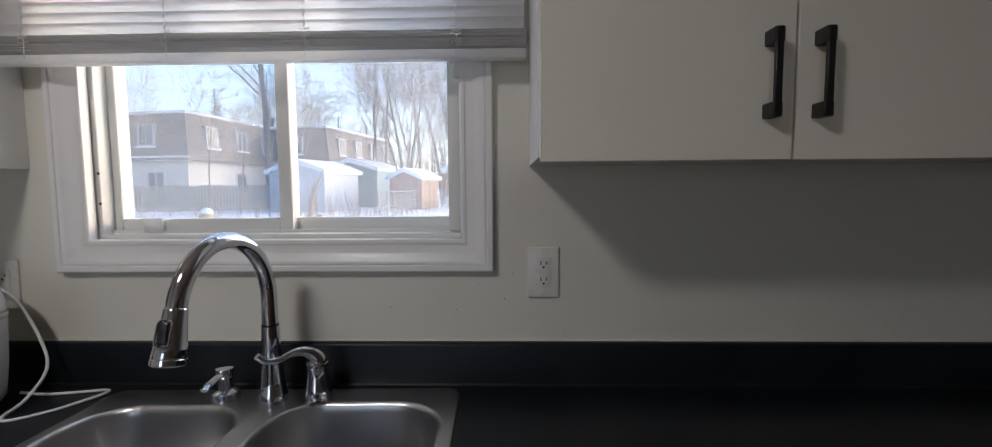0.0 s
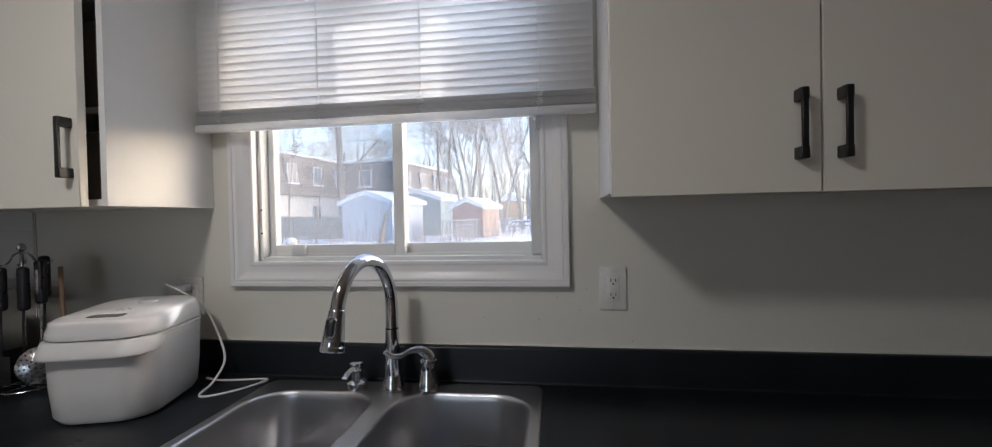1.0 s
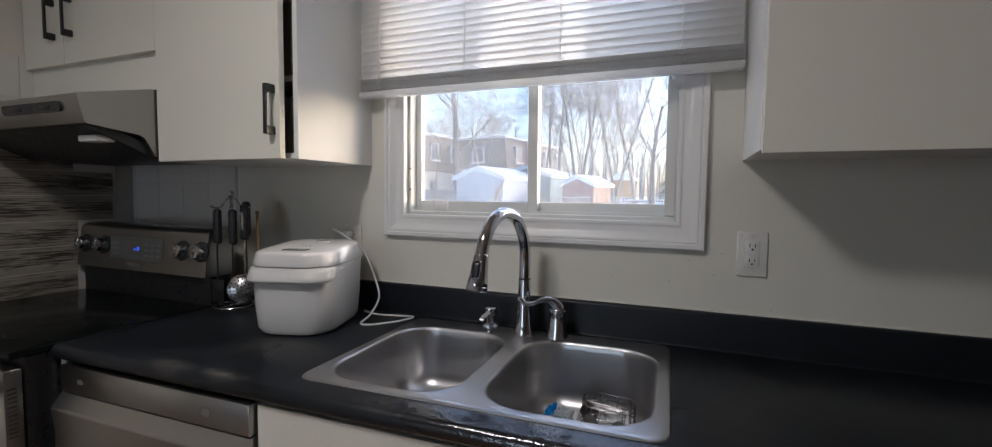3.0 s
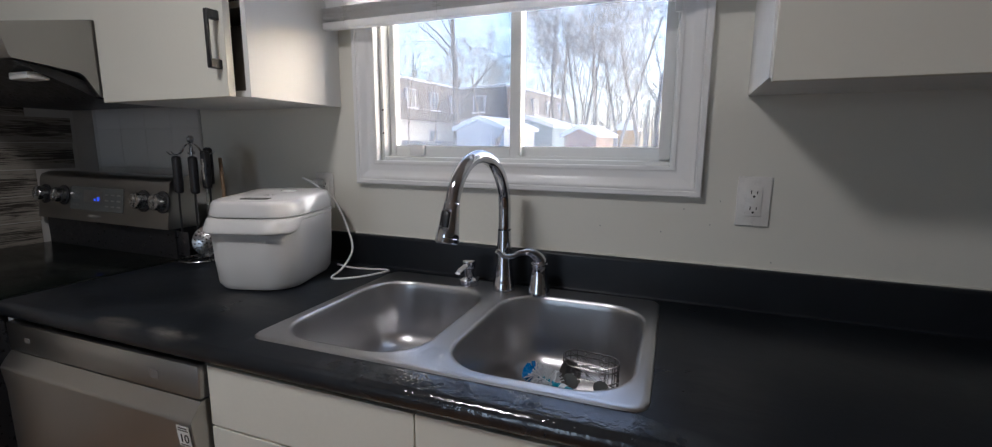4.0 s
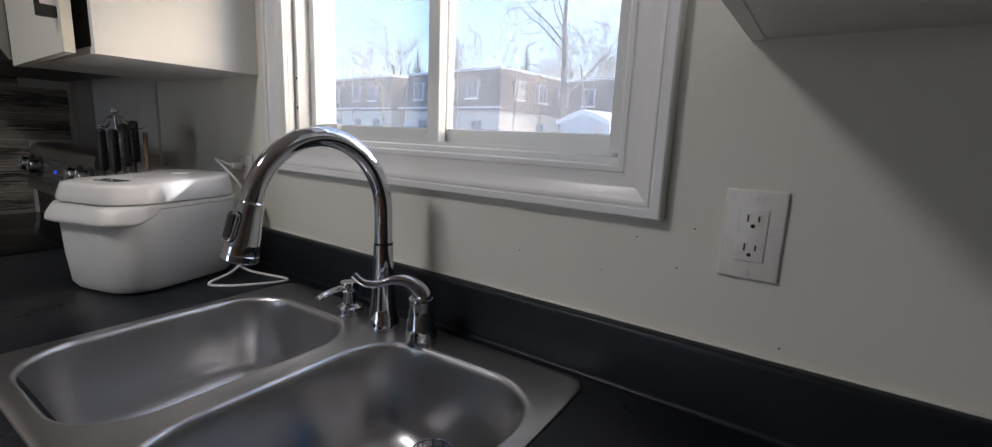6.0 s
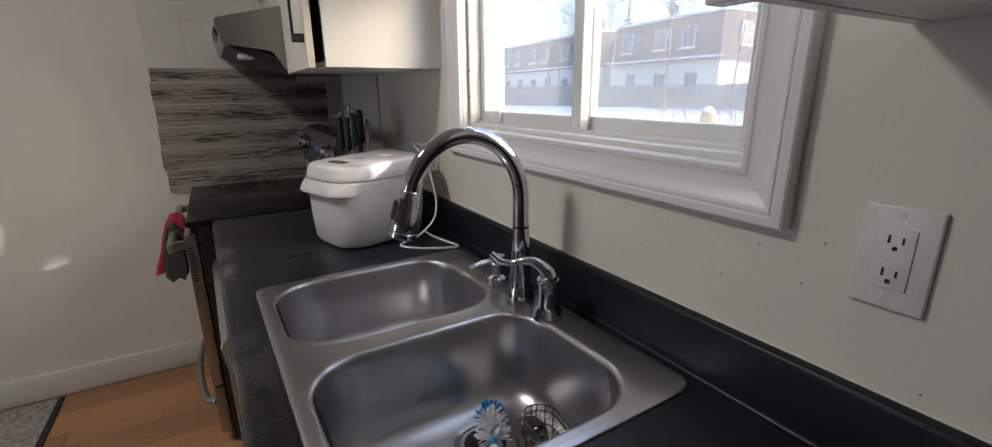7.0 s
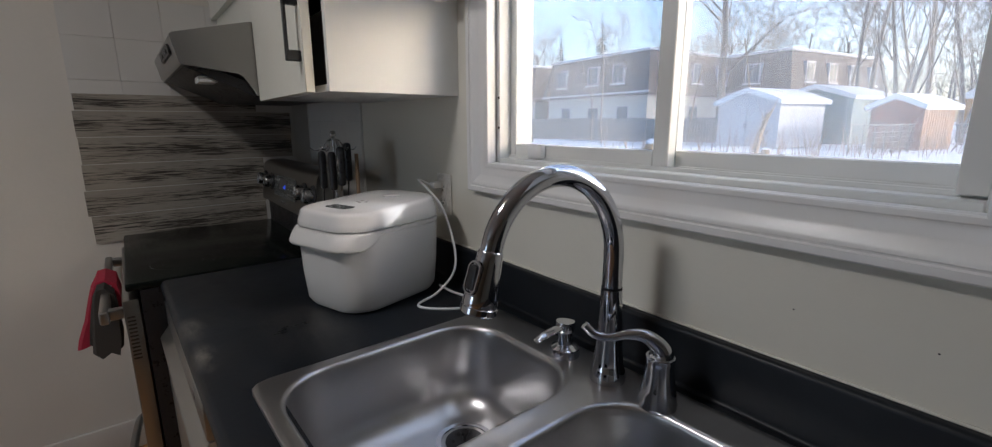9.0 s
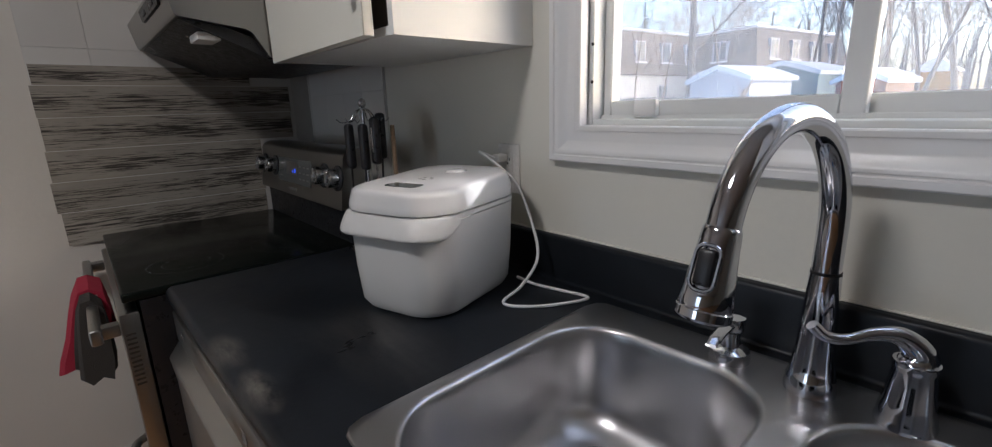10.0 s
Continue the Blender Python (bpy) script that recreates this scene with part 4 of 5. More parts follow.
u = thing("wall_cabinet", (-1.96, WY, 1.755), "short cream cabinet above the range hood", "cabinet", group="wall cabinets")
carcass(u, WX + .002, LX0 - .002, .735, WY - .001, 1.64, TOPZ)
part("valance", box(WX + .003, LX0 - .003, .727, .734, 1.64, 1.77), M_CAB, u)
for a, c, hx in ((WX + .004, -2.080, -2.130), (-2.076, LX0 - .004, -2.026)):
    d = part("door", box(a, c, .706, .7265, 1.757, TOPZ - .002, bev=.0012, seg=1), M_CAB, u, "plain cream slab door")
    pull(hx, .706, 1.912, d)

# ---------- range hood ----------
hood = thing("range_hood", (-1.96, WY, 1.43), "slim stainless range hood under the short cabinet", "range hood")
HX0, HX1 = WX + .012, -1.598
shell = [(.98, 1.638), (.70, 1.634), (.68, 1.630), (.502, 1.586), (.496, 1.580), (.496, 1.574), (.511, 1.508), (.516, 1.503), (.655, 1.486), (.668, 1.478), (.70, 1.425), (.98, 1.425)]
b = bmesh.new()
loft(b, [[(HX0, y, z) for y, z in shell], [(HX1, y, z) for y, z in shell]], True, True, True)
part("shell", b, M_APPL, hood)
b = bmesh.new()
low = [(.521, 1.500), (.66, 1.441), (.70, 1.421), (.97, 1.419), (.97, 1.45), (.70, 1.46), (.60, 1.494)]
loft(b, [[(HX0 + .02, y, z) for y, z in low], [(HX1 - .02, y, z) for y, z in low]], True, True, True)
part("filter_panel", b, M_RUBBER, hood, "dark greasy underside")
part("lamp_lens", box(-1.72, -1.63, .555, .605, 1.459, 1.478, bev=.004), M_LABEL, hood, "small frosted lamp lens", m=None)
b = bmesh.new()
loft(b, [[(x, .4975 + (-.003 if k else .006) - z * .2, 1.552 + z) for x, z in [(p[0] - 1.83, p[1]) for p in round_rect(0, 0, .15, .014, .013, 5)]] for k in (0, 1)], True, False, True)
ctl = part("control_strip", b, M_RUBBER, hood, "black rocker switch strip")
for x in (-1.90, -1.76):
    part("switch", box(x - .03, x + .03, .4925, .503, 1.545, 1.559, bev=.003), M_RUBBER, ctl)

# ---------- stove ----------
QX0, QX1, QF = -2.290, -1.557, 0.312
stove = thing("electric_stove", ((QX0 + QX1) / 2, .6, 0), "freestanding stainless stove with black ceramic top", "stove")
part("cabinet", box(QX0 + .004, QX1 - .002, QF + .03, .925, .02, .895), M_RUBBER, stove, "black enamelled side")
part("cooktop", box(QX0, QX1, QF, .865, .896, .917, bev=.005, seg=3), M_GLASSTOP, stove, "glossy black ceramic glass top")
for cx, cy, r in ((-2.10, .46, .10), (-1.72, .46, .085), (-2.10, .72, .075), (-1.72, .72, .10)):
    for rr in (r, r * .62):
        part("burner_mark", loft(bmesh.new(), [[(cx + q * math.cos(2 * math.pi * k / 40), cy + q * math.sin(2 * math.pi * k / 40), .9175) for k in range(40)] for q in (rr, rr + .002)]),
             M_RING, stove, "faint grey burner ring")
part("oven_door", box(QX0 + .003, QX1 - .003, QF - .012, QF + .026, .27, .872, bev=.006), M_APPL, stove)
part("drawer", box(QX0 + .003, QX1 - .003, QF - .010, QF + .026, .06, .262, bev=.006), M_APPL, stove)
b = bmesh.new()
for k in range(12):
    add_box(b, QX1 - .0035, QX1 - .0018, QF - .006, QF + .012, .70 + k * .011, .7045 + k * .011)
part("vent_slot", b, M_SLOT, stove)
for x in (QX0 + .05, QX1 - .05):
    part("handle_post", box(x - .014, x + .014, QF - .050, QF - .0125, .812, .842, bev=.004), M_APPL, stove)
part("oven_handle", box(QX0 + .02, QX1 - .02, QF - .066, QF - .044, .808, .846, bev=.006, seg=3), M_APPL, stove, "square steel towel bar handle")
part("drawer_handle", tube(smooth_path([(QX0 + .05, QF - .0105, .18), (QX0 + .09, QF - .045, .18), (QX0 + .25, QF - .066, .18), ((QX0 + QX1) / 2, QF - .072, .18),
                                        (QX1 - .25, QF - .066, .18), (QX1 - .09, QF - .045, .18), (QX1 - .05, QF - .0105, .18)], 5), .014, 10), M_APPL, stove, "bowed steel drawer handle")
bgp = [(.840, .917), (.828, 1.013), (.822, 1.018), (.842, 1.165), (.850, 1.178), (.870, 1.186), (.925, 1.186), (.925, .917)]
b = bmesh.new()
loft(b, [[(QX0, y, z) for y, z in bgp[2:-1] + [(.925, 1.018)]], [(QX1, y, z) for y, z in bgp[2:-1] + [(.925, 1.018)]]], True, True, True)
guard = part("back_guard", b, M_APPL, stove, "tilted stainless control panel")
part("riser", box(QX0 + .004, QX1 - .004, .846, .924, .9172, 1.017), M_RUBBER, stove, "black enamelled riser")
tilt = Matrix.Translation((0, .822, 1.018)) @ pose(0, 0, 0, -7.7)


def on_guard(b):
    b.transform(tilt)
    return b


pan = part("display_panel", on_guard(box(-2.085, -1.785, -.0022, -.0003, .040, .122)), M_GREYGLASS, guard, "dark control display")
part("screen", on_guard(box(-2.005, -1.900, -.0032, -.0024, .068, .112)), M_CABIN, pan)
part("digits", on_guard(box(-1.945, -1.935, -.0038, -.0033, .075, .083)), M_LED, pan, "glowing blue digits")
part("digits", on_guard(box(-1.928, -1.914, -.0038, -.0033, .075, .089)), M_LED, pan, "glowing blue digits")
for i in range(7):
    for j in range(3):
        x = -2.068 + i * .009 if i < 4 else -1.885 + (i - 4) * .033
        part("key_print", on_guard(box(x, x + .005 + (.015 if i > 3 else 0), -.0028, -.0023, .056 + j * .02, .061 + j * .02)), M_PRINT, pan)
part("badge", on_guard(box(-1.98, -1.91, -.0012, -.0003, .016, .024)), M_PRINT, guard)
for x in (-2.243, -2.128, -1.680, -1.585):
    b = lathe([(.036, 0), (.036, .004), (.030, .006)], x, 0, .088, 24, pose(0, 0, 0, 90))
    sk = part("knob_skirt", on_guard(b), M_RUBBER, guard)
    b = lathe([(.026, .006), (.0265, .028), (.024, .032), (.010, .033)], x, 0, .088, 24, pose(0, 0, 0, 90))
    add_box(b, x - .004, x + .004, -.036, -.030, .066, .110, .001, 1)
    part("knob", on_guard(b), M_WIRE, sk, "brushed metal knob")

# towel on the oven handle
towel = thing("dish_towel", (-1.74, QF - .055, .85), "red and grey dish towel draped over the oven handle", "towel")


def cloth(prof, x0, x1, seed):
    """A thick folded drape: a closed cross-section swept along the bar with slack folds."""
    rn = random.Random(seed)
    ph = [rn.uniform(0, 6.28) for _ in range(4)]
    yb = QF - .055
    loops = []
    for i in range(13):
        u = i / 12
        pinch = .82 + .18 * math.sin(math.pi * u)
        lp = []
        for dy, z in prof:
            hang = max(0.0, .84 - z) / .2
            lp.append((x0 + (x1 - x0) * u + .012 * hang * math.sin(9 * u + ph[0]), yb + dy * (pinch if dy < -.03 else 1) + .010 * hang * math.sin(14 * u + ph[1]),
                       z + .014 * hang * math.sin(6 * u + ph[2])))
        loops.append(lp)
    return loft(bmesh.new(), loops, True, True, True)


red = [(0, .866), (-.022, .862), (-.040, .835), (-.052, .79), (-.066, .73), (-.085, .675), (-.092, .640), (-.070, .646), (-.048, .655), (-.036, .70), (-.026, .76), (-.018, .815),
       (-.014, .847), (.0, .850), (.014, .847), (.019, .80), (.024, .74), (.034, .735), (.034, .80), (.026, .850)]
grey = [(0, .860), (-.020, .856), (-.032, .83), (-.040, .78), (-.048, .72), (-.052, .672), (-.030, .655), (-.008, .668), (.012, .655), (.020, .70), (.022, .78), (.020, .835)]
part("red_side", cloth(red, -2.0, -1.845, 3), M_RED, towel, "wine red terry side")
part("grey_side", cloth(grey, -1.842, -1.765, 5), M_GREYCLOTH, towel, "dark grey folded side")

# ---------- base units ----------
BF = 0.412
SKEW = Matrix(((1, 0, 0, 0), (SLANT, 1, 0, SLANT * 1.3), (0, 0, 1, 0), (0, 0, 0, 1)))
dw = thing("dishwasher", (-1.15, .7, 0), "stainless built-in dishwasher under the black worktop", "dishwasher")
DX0, DX1 = -1.518, -0.872
part("tub", box(DX0 + .004, DX1 - .004, BF + .04, 1.0, .06, .865), M_RUBBER, dw)
SKD = Matrix.Translation((0, -.014, 0)) @ SKEW
pnl = part("control_panel", box(DX0, DX1, BF, BF + .038, .797, .868, bev=.004), M_APPL, dw, m=SKD)
part("key_print", box(-1.445, -1.425, BF - .0008, BF - .0002, .826, .838), M_PRINT, pnl, m=SKD)
part("key_print", box(-1.01, -.985, BF - .0008, BF - .0002, .822, .840), M_PRINT, pnl, m=SKD)
prof = [(BF + .03, .796), (BF + .002, .794), (BF - .019, .766), (BF - .022, .760), (BF - .0215, .754), (BF - .016, .70), (BF - .013, .11), (BF + .03, .11)]
b = bmesh.new()
loft(b, [[(DX0, y, z) for y, z in prof], [(DX1, y, z) for y, z in prof]], True, True, True)
dd = part("door", b, M_DOORSTEEL, dw, "stainless door with sloping ledge at its top", m=SKD)
SK = SKD @ Matrix.Translation((-.896, BF - .0208, .728)) @ pose(0, 0, 0, 5.5)
lab = part("sticker", box(-.017, .017, -.0008, 0, -.023, .023), M_LABEL, dd, "white warranty sticker", m=SK)
words("sticker_number", "10", .027, SK @ Matrix.Translation((0, -.0012, -.005)) @ pose(0, 0, 0, 90), M_SLOT, lab)
for z, h, w in ((.0175, .003, .012), (.0125, .0025, .014), (-.020, .0022, .012)):
    part("print_bar", box(-w, w, -.0014, -.0008, z, z + h), M_PRINT, lab, m=SK)
part("kick_plate", box(DX0, DX1, BF + .06, BF + .08, .0, .10), M_RUBBER, dw, m=SKD)
solo("end_panel", box(-1.547, -1.522, BF - .002, WY - .002, .0, .8775), M_CABEDGE, "narrow white end panel beside the dishwasher", "panel")


def base_unit(x0, x1, label):
    u = thing("base_cabinet", ((x0 + x1) / 2, .75, 0), label, "cabinet", group="base cabinets")
    for a, c in ((x0, x0 + .016), (x1 - .016, x1)):
        part("side_panel", box(a, c, BF + .02, WY - .12, .0, .8775), M_CABEDGE, u, m=SKEW)
    part("bottom_panel", box(x0 + .016, x1 - .016, BF + .02, WY - .12, .10, .116), M_CABEDGE, u, m=SKEW)
    part("kick_plate", box(x0 + .016, x1 - .016, BF + .07, BF + .085, .0, .10), M_CABEDGE, u, m=SKEW)
    mid = (x0 + x1) / 2
    for a, c in ((x0 + .002, mid - .0015), (mid + .0015, x1 - .002)):
        part("false_front", box(a, c, BF, BF + .018, .741, .866, bev=.001, seg=1), M_CAB, u, "plain cream drawer front", m=SKEW)
        part("door", box(a, c, BF, BF + .018, .105, .737, bev=.001, seg=1), M_CAB, u, "plain cream slab door", m=SKEW)
    return u


base_unit(-0.866, 0.064, "cream sink base cabinet with false drawer fronts")
base_unit(0.066, 0.968, "cream base cabinet under the worktop")
base_unit(0.970, 1.940, "cream base cabinet at the end of the worktop")

# ---------- things in the sink ----------
caddy = thing("sponge_caddy", (-.193, .850, CT - .17), "oval wire scrubber caddy standing in the sink", "caddy")
CM = pose(-.193, .850, CT - .172, 0, 0, -6)


def oval(hx, hy, z, r=.0016):
    lp = round_rect(0, 0, hx, hy, hy * .98, 6)
    return [(x, y, z) for x, y in lp + lp[:1]]


for z in (.075, .062, .036, .004):
    part("ring_wire", tube(oval(.064, .031, z), .0016, 5), M_DARKWIRE, caddy, m=CM)
lp = round_rect(0, 0, .064, .031, .0304, 6)
for i in range(0, len(lp), 2):
    x, y = lp[i]
    part("upright_wire", tube([(x, y, .004), (x, y, .075)], .0012, 5), M_DARKWIRE, caddy, m=CM)
for x in (-.035, .035):
    part("suction_cup", lathe([(.017, 0), (.018, .003), (.012, .007)], x, -.032, .028, 16, pose(0, 0, 0, 90)), M_GREYGLASS, caddy, "clear suction cup", m=CM)
b = bmesh.new()
rnd = random.Random(4)
for k in range(46):
    c = Vector((rnd.uniform(-.045, .04), rnd.uniform(-.018, .018), rnd.uniform(.030, .076)))
    ax, ph, r0 = Vector((rnd.uniform(-1, 1), rnd.uniform(-1, 1), rnd.uniform(-1, 1))).normalized(), rnd.uniform(0, 6), rnd.uniform(.006, .012)
    q = ax.to_track_quat("Z", "Y").to_matrix()
    add_tube(b, [c + q @ Vector((r0 * math.cos(ph + i * .9), r0 * math.sin(ph + i * .9), .0006 * i)) for i in range(9)], .0007, 3, False)
solo("steel_wool_pad", b, M_WOOL, "curly steel wool scrubber in the wire caddy", "scrubber", m=CM)

brush = thing("dish_brush", (-.245, .79, CT - .17), "white bristled dish brush with teal handle, lying in the sink", "brush")
BM = Matrix.Translation((-.290, .794, CT - .137)) @ pose(0, 0, 0, 25, 4, -24)
b = bmesh.new()
add_tube(b, smooth_path([(-.008, 0, 0), (.03, 0, 0), (.07, 0, .004), (.12, 0, .004), (.19, 0, -.002)], 4), [.006] * 3 + [.0065] * 3 + [.009] * 6 + [.008] * 5, 12)
part("handle", b, M_TEAL, brush, "teal rubber grip", m=BM)
part("collar", tube([(.050, 0, .002), (.054, 0, .002), (.066, 0, .003), (.070, 0, .003)], [.008, .0105, .0105, .008], 12), M_BRISTLE, brush, "white collar", m=BM)
part("collar", tube([(.084, 0, .004), (.087, 0, .004), (.098, 0, .004), (.101, 0, .004)], [.009, .0115, .0115, .009], 12), M_BRISTLE, brush, "white collar", m=BM)
b = bmesh.new()
rnd = random.Random(9)
for k in range(120):
    x = rnd.uniform(-.022, .034)
    a = rnd.uniform(0, 2 * math.pi)
    L = .030 + rnd.uniform(-.004, .004)
    dirn = Vector((rnd.uniform(-.25, .25), math.cos(a), math.sin(a))).normalized()
    add_tube(b, [Vector((x, 0, 0)) + dirn * .005, Vector((x, 0, 0)) + dirn * L], [.0022, .0016], 4)
part("bristles", b, M_BRISTLE, brush, "white nylon bristles", m=BM)
b = bmesh.new()
for k in range(90):
    a, e = rnd.uniform(0, 2 * math.pi), rnd.uniform(0, 1.5)
    dirn = Vector((-math.sin(e) - .15, math.cos(e) * math.cos(a), math.cos(e) * math.sin(a))).normalized()
    add_tube(b, [Vector((-.022, 0, 0)) + dirn * .005, Vector((-.022, 0, 0)) + dirn * .030], [.0024, .0020], 4)
part("scrub_tip", b, M_BLUE, brush, "bright blue bristle tip", m=BM)

strn = thing("sink_strainer", (-.245, .835, CT - .172), "tarnished steel sink strainer tipped on its edge", "strainer")
SM = Matrix.Translation((-.238, .838, CT - .139)) @ pose(0, 0, 0, 68, 0, 62)
part("cup", lathe([(.020, -.016), (.022, -.002), (.032, .0), (.034, .002), (.030, .003)], 0, 0, 0, 24), M_WOOL, strn, m=SM)
part("knob", lathe([(.003, .003), (.003, .012), (.006, .014), (.005, .018)], 0, 0, 0, 12), M_WIRE, strn, m=SM)

# rug
rug = thing("floor_rug", (-2.0, -1.0, 0), "grey woven rug with dark border on the oak floor", "rug")
part("field", box(-2.29, -1.2, -1.9, -.345, .0015, .0095, bev=.003), M_RUG, rug)
part("border", box(-2.29, -1.2, -.344, -.322, .0015, .0095, bev=.003), M_RUGEDGE, rug)

# wall specks left by old anchors
b = bmesh.new()
for x, z in ((0.058, 1.168), (-.07, 1.085), (-.02, 1.145), (.04, 1.11), (-.22, 1.09), (.175, 1.03)):
    add_lathe(b, [(.0013, 0), (.0009, .0006)], x, WY - .0001, z, 7, pose(0, 0, 0, 90))
solo("nail_hole", b, M_SLOT, "small dark nail marks in the painted wall", "nail marks", "stuff")

# ---------- wall tiles, stick-on strips ----------
TS = 0.152
tile_wall = solo("tile_backing", box(WX + .0004, WX + .004, .231, WY - .001, .90, 1.745), M_GROUT, "grout bed of the painted tile splashback", "tile backing", "structure")
tme = mesh_of("tile", box(0, .003, .0005, TS - .0006, .0005, TS - .0006, bev=.0008, seg=1), M_TILE)
for i in range(6):
    for j in range(6):
        y0, z0 = .231 + i * TS, .893 + j * TS - .152 * 0
        if y0 + TS > WY - .006 or z0 + TS > 1.81:
            continue
        o = put(new("tile", tme), tile_wall)
        o.location = (WX + .0042, y0, z0)
tile_wall2 = solo("tile_backing", box(WX + .011, -1.68, WY - .004, WY - .0004, .90, 1.745), M_GROUT, "grout bed of the painted tile splashback", "tile backing", "structure")
tme2 = mesh_of("tile", box(.0005, TS - .0006, -.003, 0, .0005, TS - .0006, bev=.0008, seg=1), M_TILE)
for i in range(4):
    for j in range(5):
        o = put(new("tile", tme2), tile_wall2)
        o.location = (-1.684 - (i + 1) * TS, WY - .0042, .893 + j * TS)

strips = thing("stick_on_splashback", (WX + .01, .6, .89), "peel-and-stick strips printed with dark bark streaks, edges uneven", "splashback")
rows = ((1.452, 1.391, .234, .838), (1.390, 1.294, .226, .977), (1.293, 1.193, .228, .974), (1.192, 1.095, .224, .846), (1.094, .997, .218, .842), (.996, .889, .226, .838))
for k, (zt, zb, ya, yb) in enumerate(rows):
    part("strip", box(WX + .0080, WX + .0092 + .0004 * (k % 2), ya, yb, zb + .0005, zt - .0005), M_STREAK, strips)

# ---------- oak boards ----------
bw = 0.083
lens = (0.55, 0.82, 1.1)
metal = [mesh_of("board", box(.0006, bw - .0006, .0006, L - .0006, -.011, 0, bev=.0012, seg=1), M_OAK) for L in lens]
rnd = random.Random(12)
x = WX + .017
while x < 0.4:
    y = SY - rnd.uniform(0, .5)
    while y < .42:
        i = rnd.randrange(3)
        o = put(new("board", metal[i]), floor)
        o.location = (x, y, -.0005)
        y += lens[i]
    x += bw
# the same floor on across the room, out of the walk's way
verts, faces = [], []
while x < EX - bw:
    y = SY
    while y < WY - .02:
        L = min(lens[rnd.randrange(3)], WY - .01 - y)
        n = len(verts)
        for zz in (-.011, -.0005):
            verts += [(x + .0006, y + .0006, zz), (x + bw - .0006, y + .0006, zz), (x + bw - .0006, y + L - .0006, zz), (x + .0006, y + L - .0006, zz)]
        faces += [(n + 4, n + 5, n + 6, n + 7), (n, n + 1, n + 5, n + 4), (n + 1, n + 2, n + 6, n + 5), (n + 2, n + 3, n + 7, n + 6), (n + 3, n, n + 4, n + 7)]
        y += L
    x += bw
bme = bpy.data.meshes.new("far_boards")
bme.from_pydata(verts, [], faces)
bme.materials.append(M_OAK)
tagged(put(new("far_boards", bme), floor), kind="stuff")

# ---------- outdoors ----------
GZ = 0.20
rnd = random.Random(21)
b = bmesh.new()
n = 60
vs = {}
for i in range(n + 1):
    for j in range(n + 1):
        u, v = i / n * 2 - 1, j / n
        x = 400 * u * abs(u) ** 1.3 - 8
        y = WY + .155 + 600 * v ** 2.6
        h = 0.10 * noise.noise(Vector((x * .22, y * .22, 1.3))) + 0.05 * noise.noise(Vector((x * .7, y * .7, 4.1)))
        vs[i, j] = b.verts.new((x, y, GZ + h))
for i in range(n):
    for j in range(n):
        b.faces.new((vs[i, j], vs[i + 1, j], vs[i + 1, j + 1], vs[i, j + 1]))
solo("ground", b, M_SNOW, "snow covered back yards reaching to the horizon", "snow", "structure")


def tree(base, h, r, seed, material=M_BARK, fork=1, spread=0.5, lean=(0, 0), levels=4, label="tall bare deciduous tree in the snow", sway=.10):
    """A tapered trunk with limbs and many fine bare twigs."""
    rn = random.Random(seed)
    base = Vector(base)
    t = thing("bare_tree", base, label, "tree", group="bare yard trees")
    trunk, crown = bmesh.new(), bmesh.new()

    def grow(bmx, p, d, length, rad, level):
        seg = 5 if level < 2 else 3
        pts, rs = [p], [rad]
        for k in range(seg):
            wob = sway if level == 0 else .22
            d = (d + Vector((rn.uniform(-wob, wob), rn.uniform(-wob, wob), rn.uniform(-.05, .12 if level else .05)))).normalized()
            p = p + d * (length / seg)
            pts.append(p)
            rs.append(rad * (1 - (.55 if level == 0 else .75) * (k + 1) / seg))
        add_tube(bmx, pts, rs, 8 if level == 0 else (5 if level == 1 else 3), False)
        if level >= levels:
            return
        cnt = (6, 6, 5, 4)[min(level, 3)]
        for k in range(cnt):
            f = rn.uniform(.35, 1.0) if level else rn.uniform(.38, 1.0)
            i = min(int(f * seg), seg - 1)
            q = pts[i].lerp(pts[i + 1], f * seg - i)
            a = rn.uniform(0, 2 * math.pi)
            side = d.orthogonal().normalized()
            side.rotate(Matrix.Rotation(a, 3, d))
            nd = (d * rn.uniform(.45, .9) + side * rn.uniform(.6, 1.1) * spread * 1.7 + Vector((0, 0, .15))).normalized()
            grow(crown, q, nd, length * rn.uniform(.38, .62), max(rs[i] * rn.uniform(.28, .5), .011), level + 1)
    for k in range(fork):
        d = Vector((lean[0] + (k - (fork - 1) / 2) * .22, lean[1] + rn.uniform(-.05, .05), 1)).normalized()
        grow(trunk, base - Vector((0, 0, .1)), d, h * rn.uniform(.55, .7), r * (1 if fork == 1 else .75), 0)
    part("trunk", trunk, material, t)
    part("crown", crown, material, t)
    return t


tree((-13.6, 27.2, GZ), 14, .26, 2, fork=1, spread=.62, label="large forked bare tree behind the white shed")
tree((-12.2, 27.8, GZ), 9, .09, 3, M_BARKPALE)
for k, (x, y, h, r, f) in enumerate(((-9.6, 36, 16, .22, 1), (-8.6, 34, 17, .26, 1), (-7.2, 34, 15, .30, 2), (-5.9, 33, 14, .24, 1), (-5.0, 36, 16, .28, 2), (-3.6, 38, 15, .30, 1),
                                      (-6.6, 30, 11, .12, 3), (-4.2, 31, 10, .10, 2), (-2.2, 34, 13, .34, 1), (-8.2, 42, 15, .2, 1), (-1.0, 44, 14, .3, 1), (-11.2, 40, 15, .2, 1))):
    tree((x, y, GZ), h, r * .62, 40 + k, M_BARKPALE if k % 2 else M_BARK, f, .42 if k < 8 else .5)
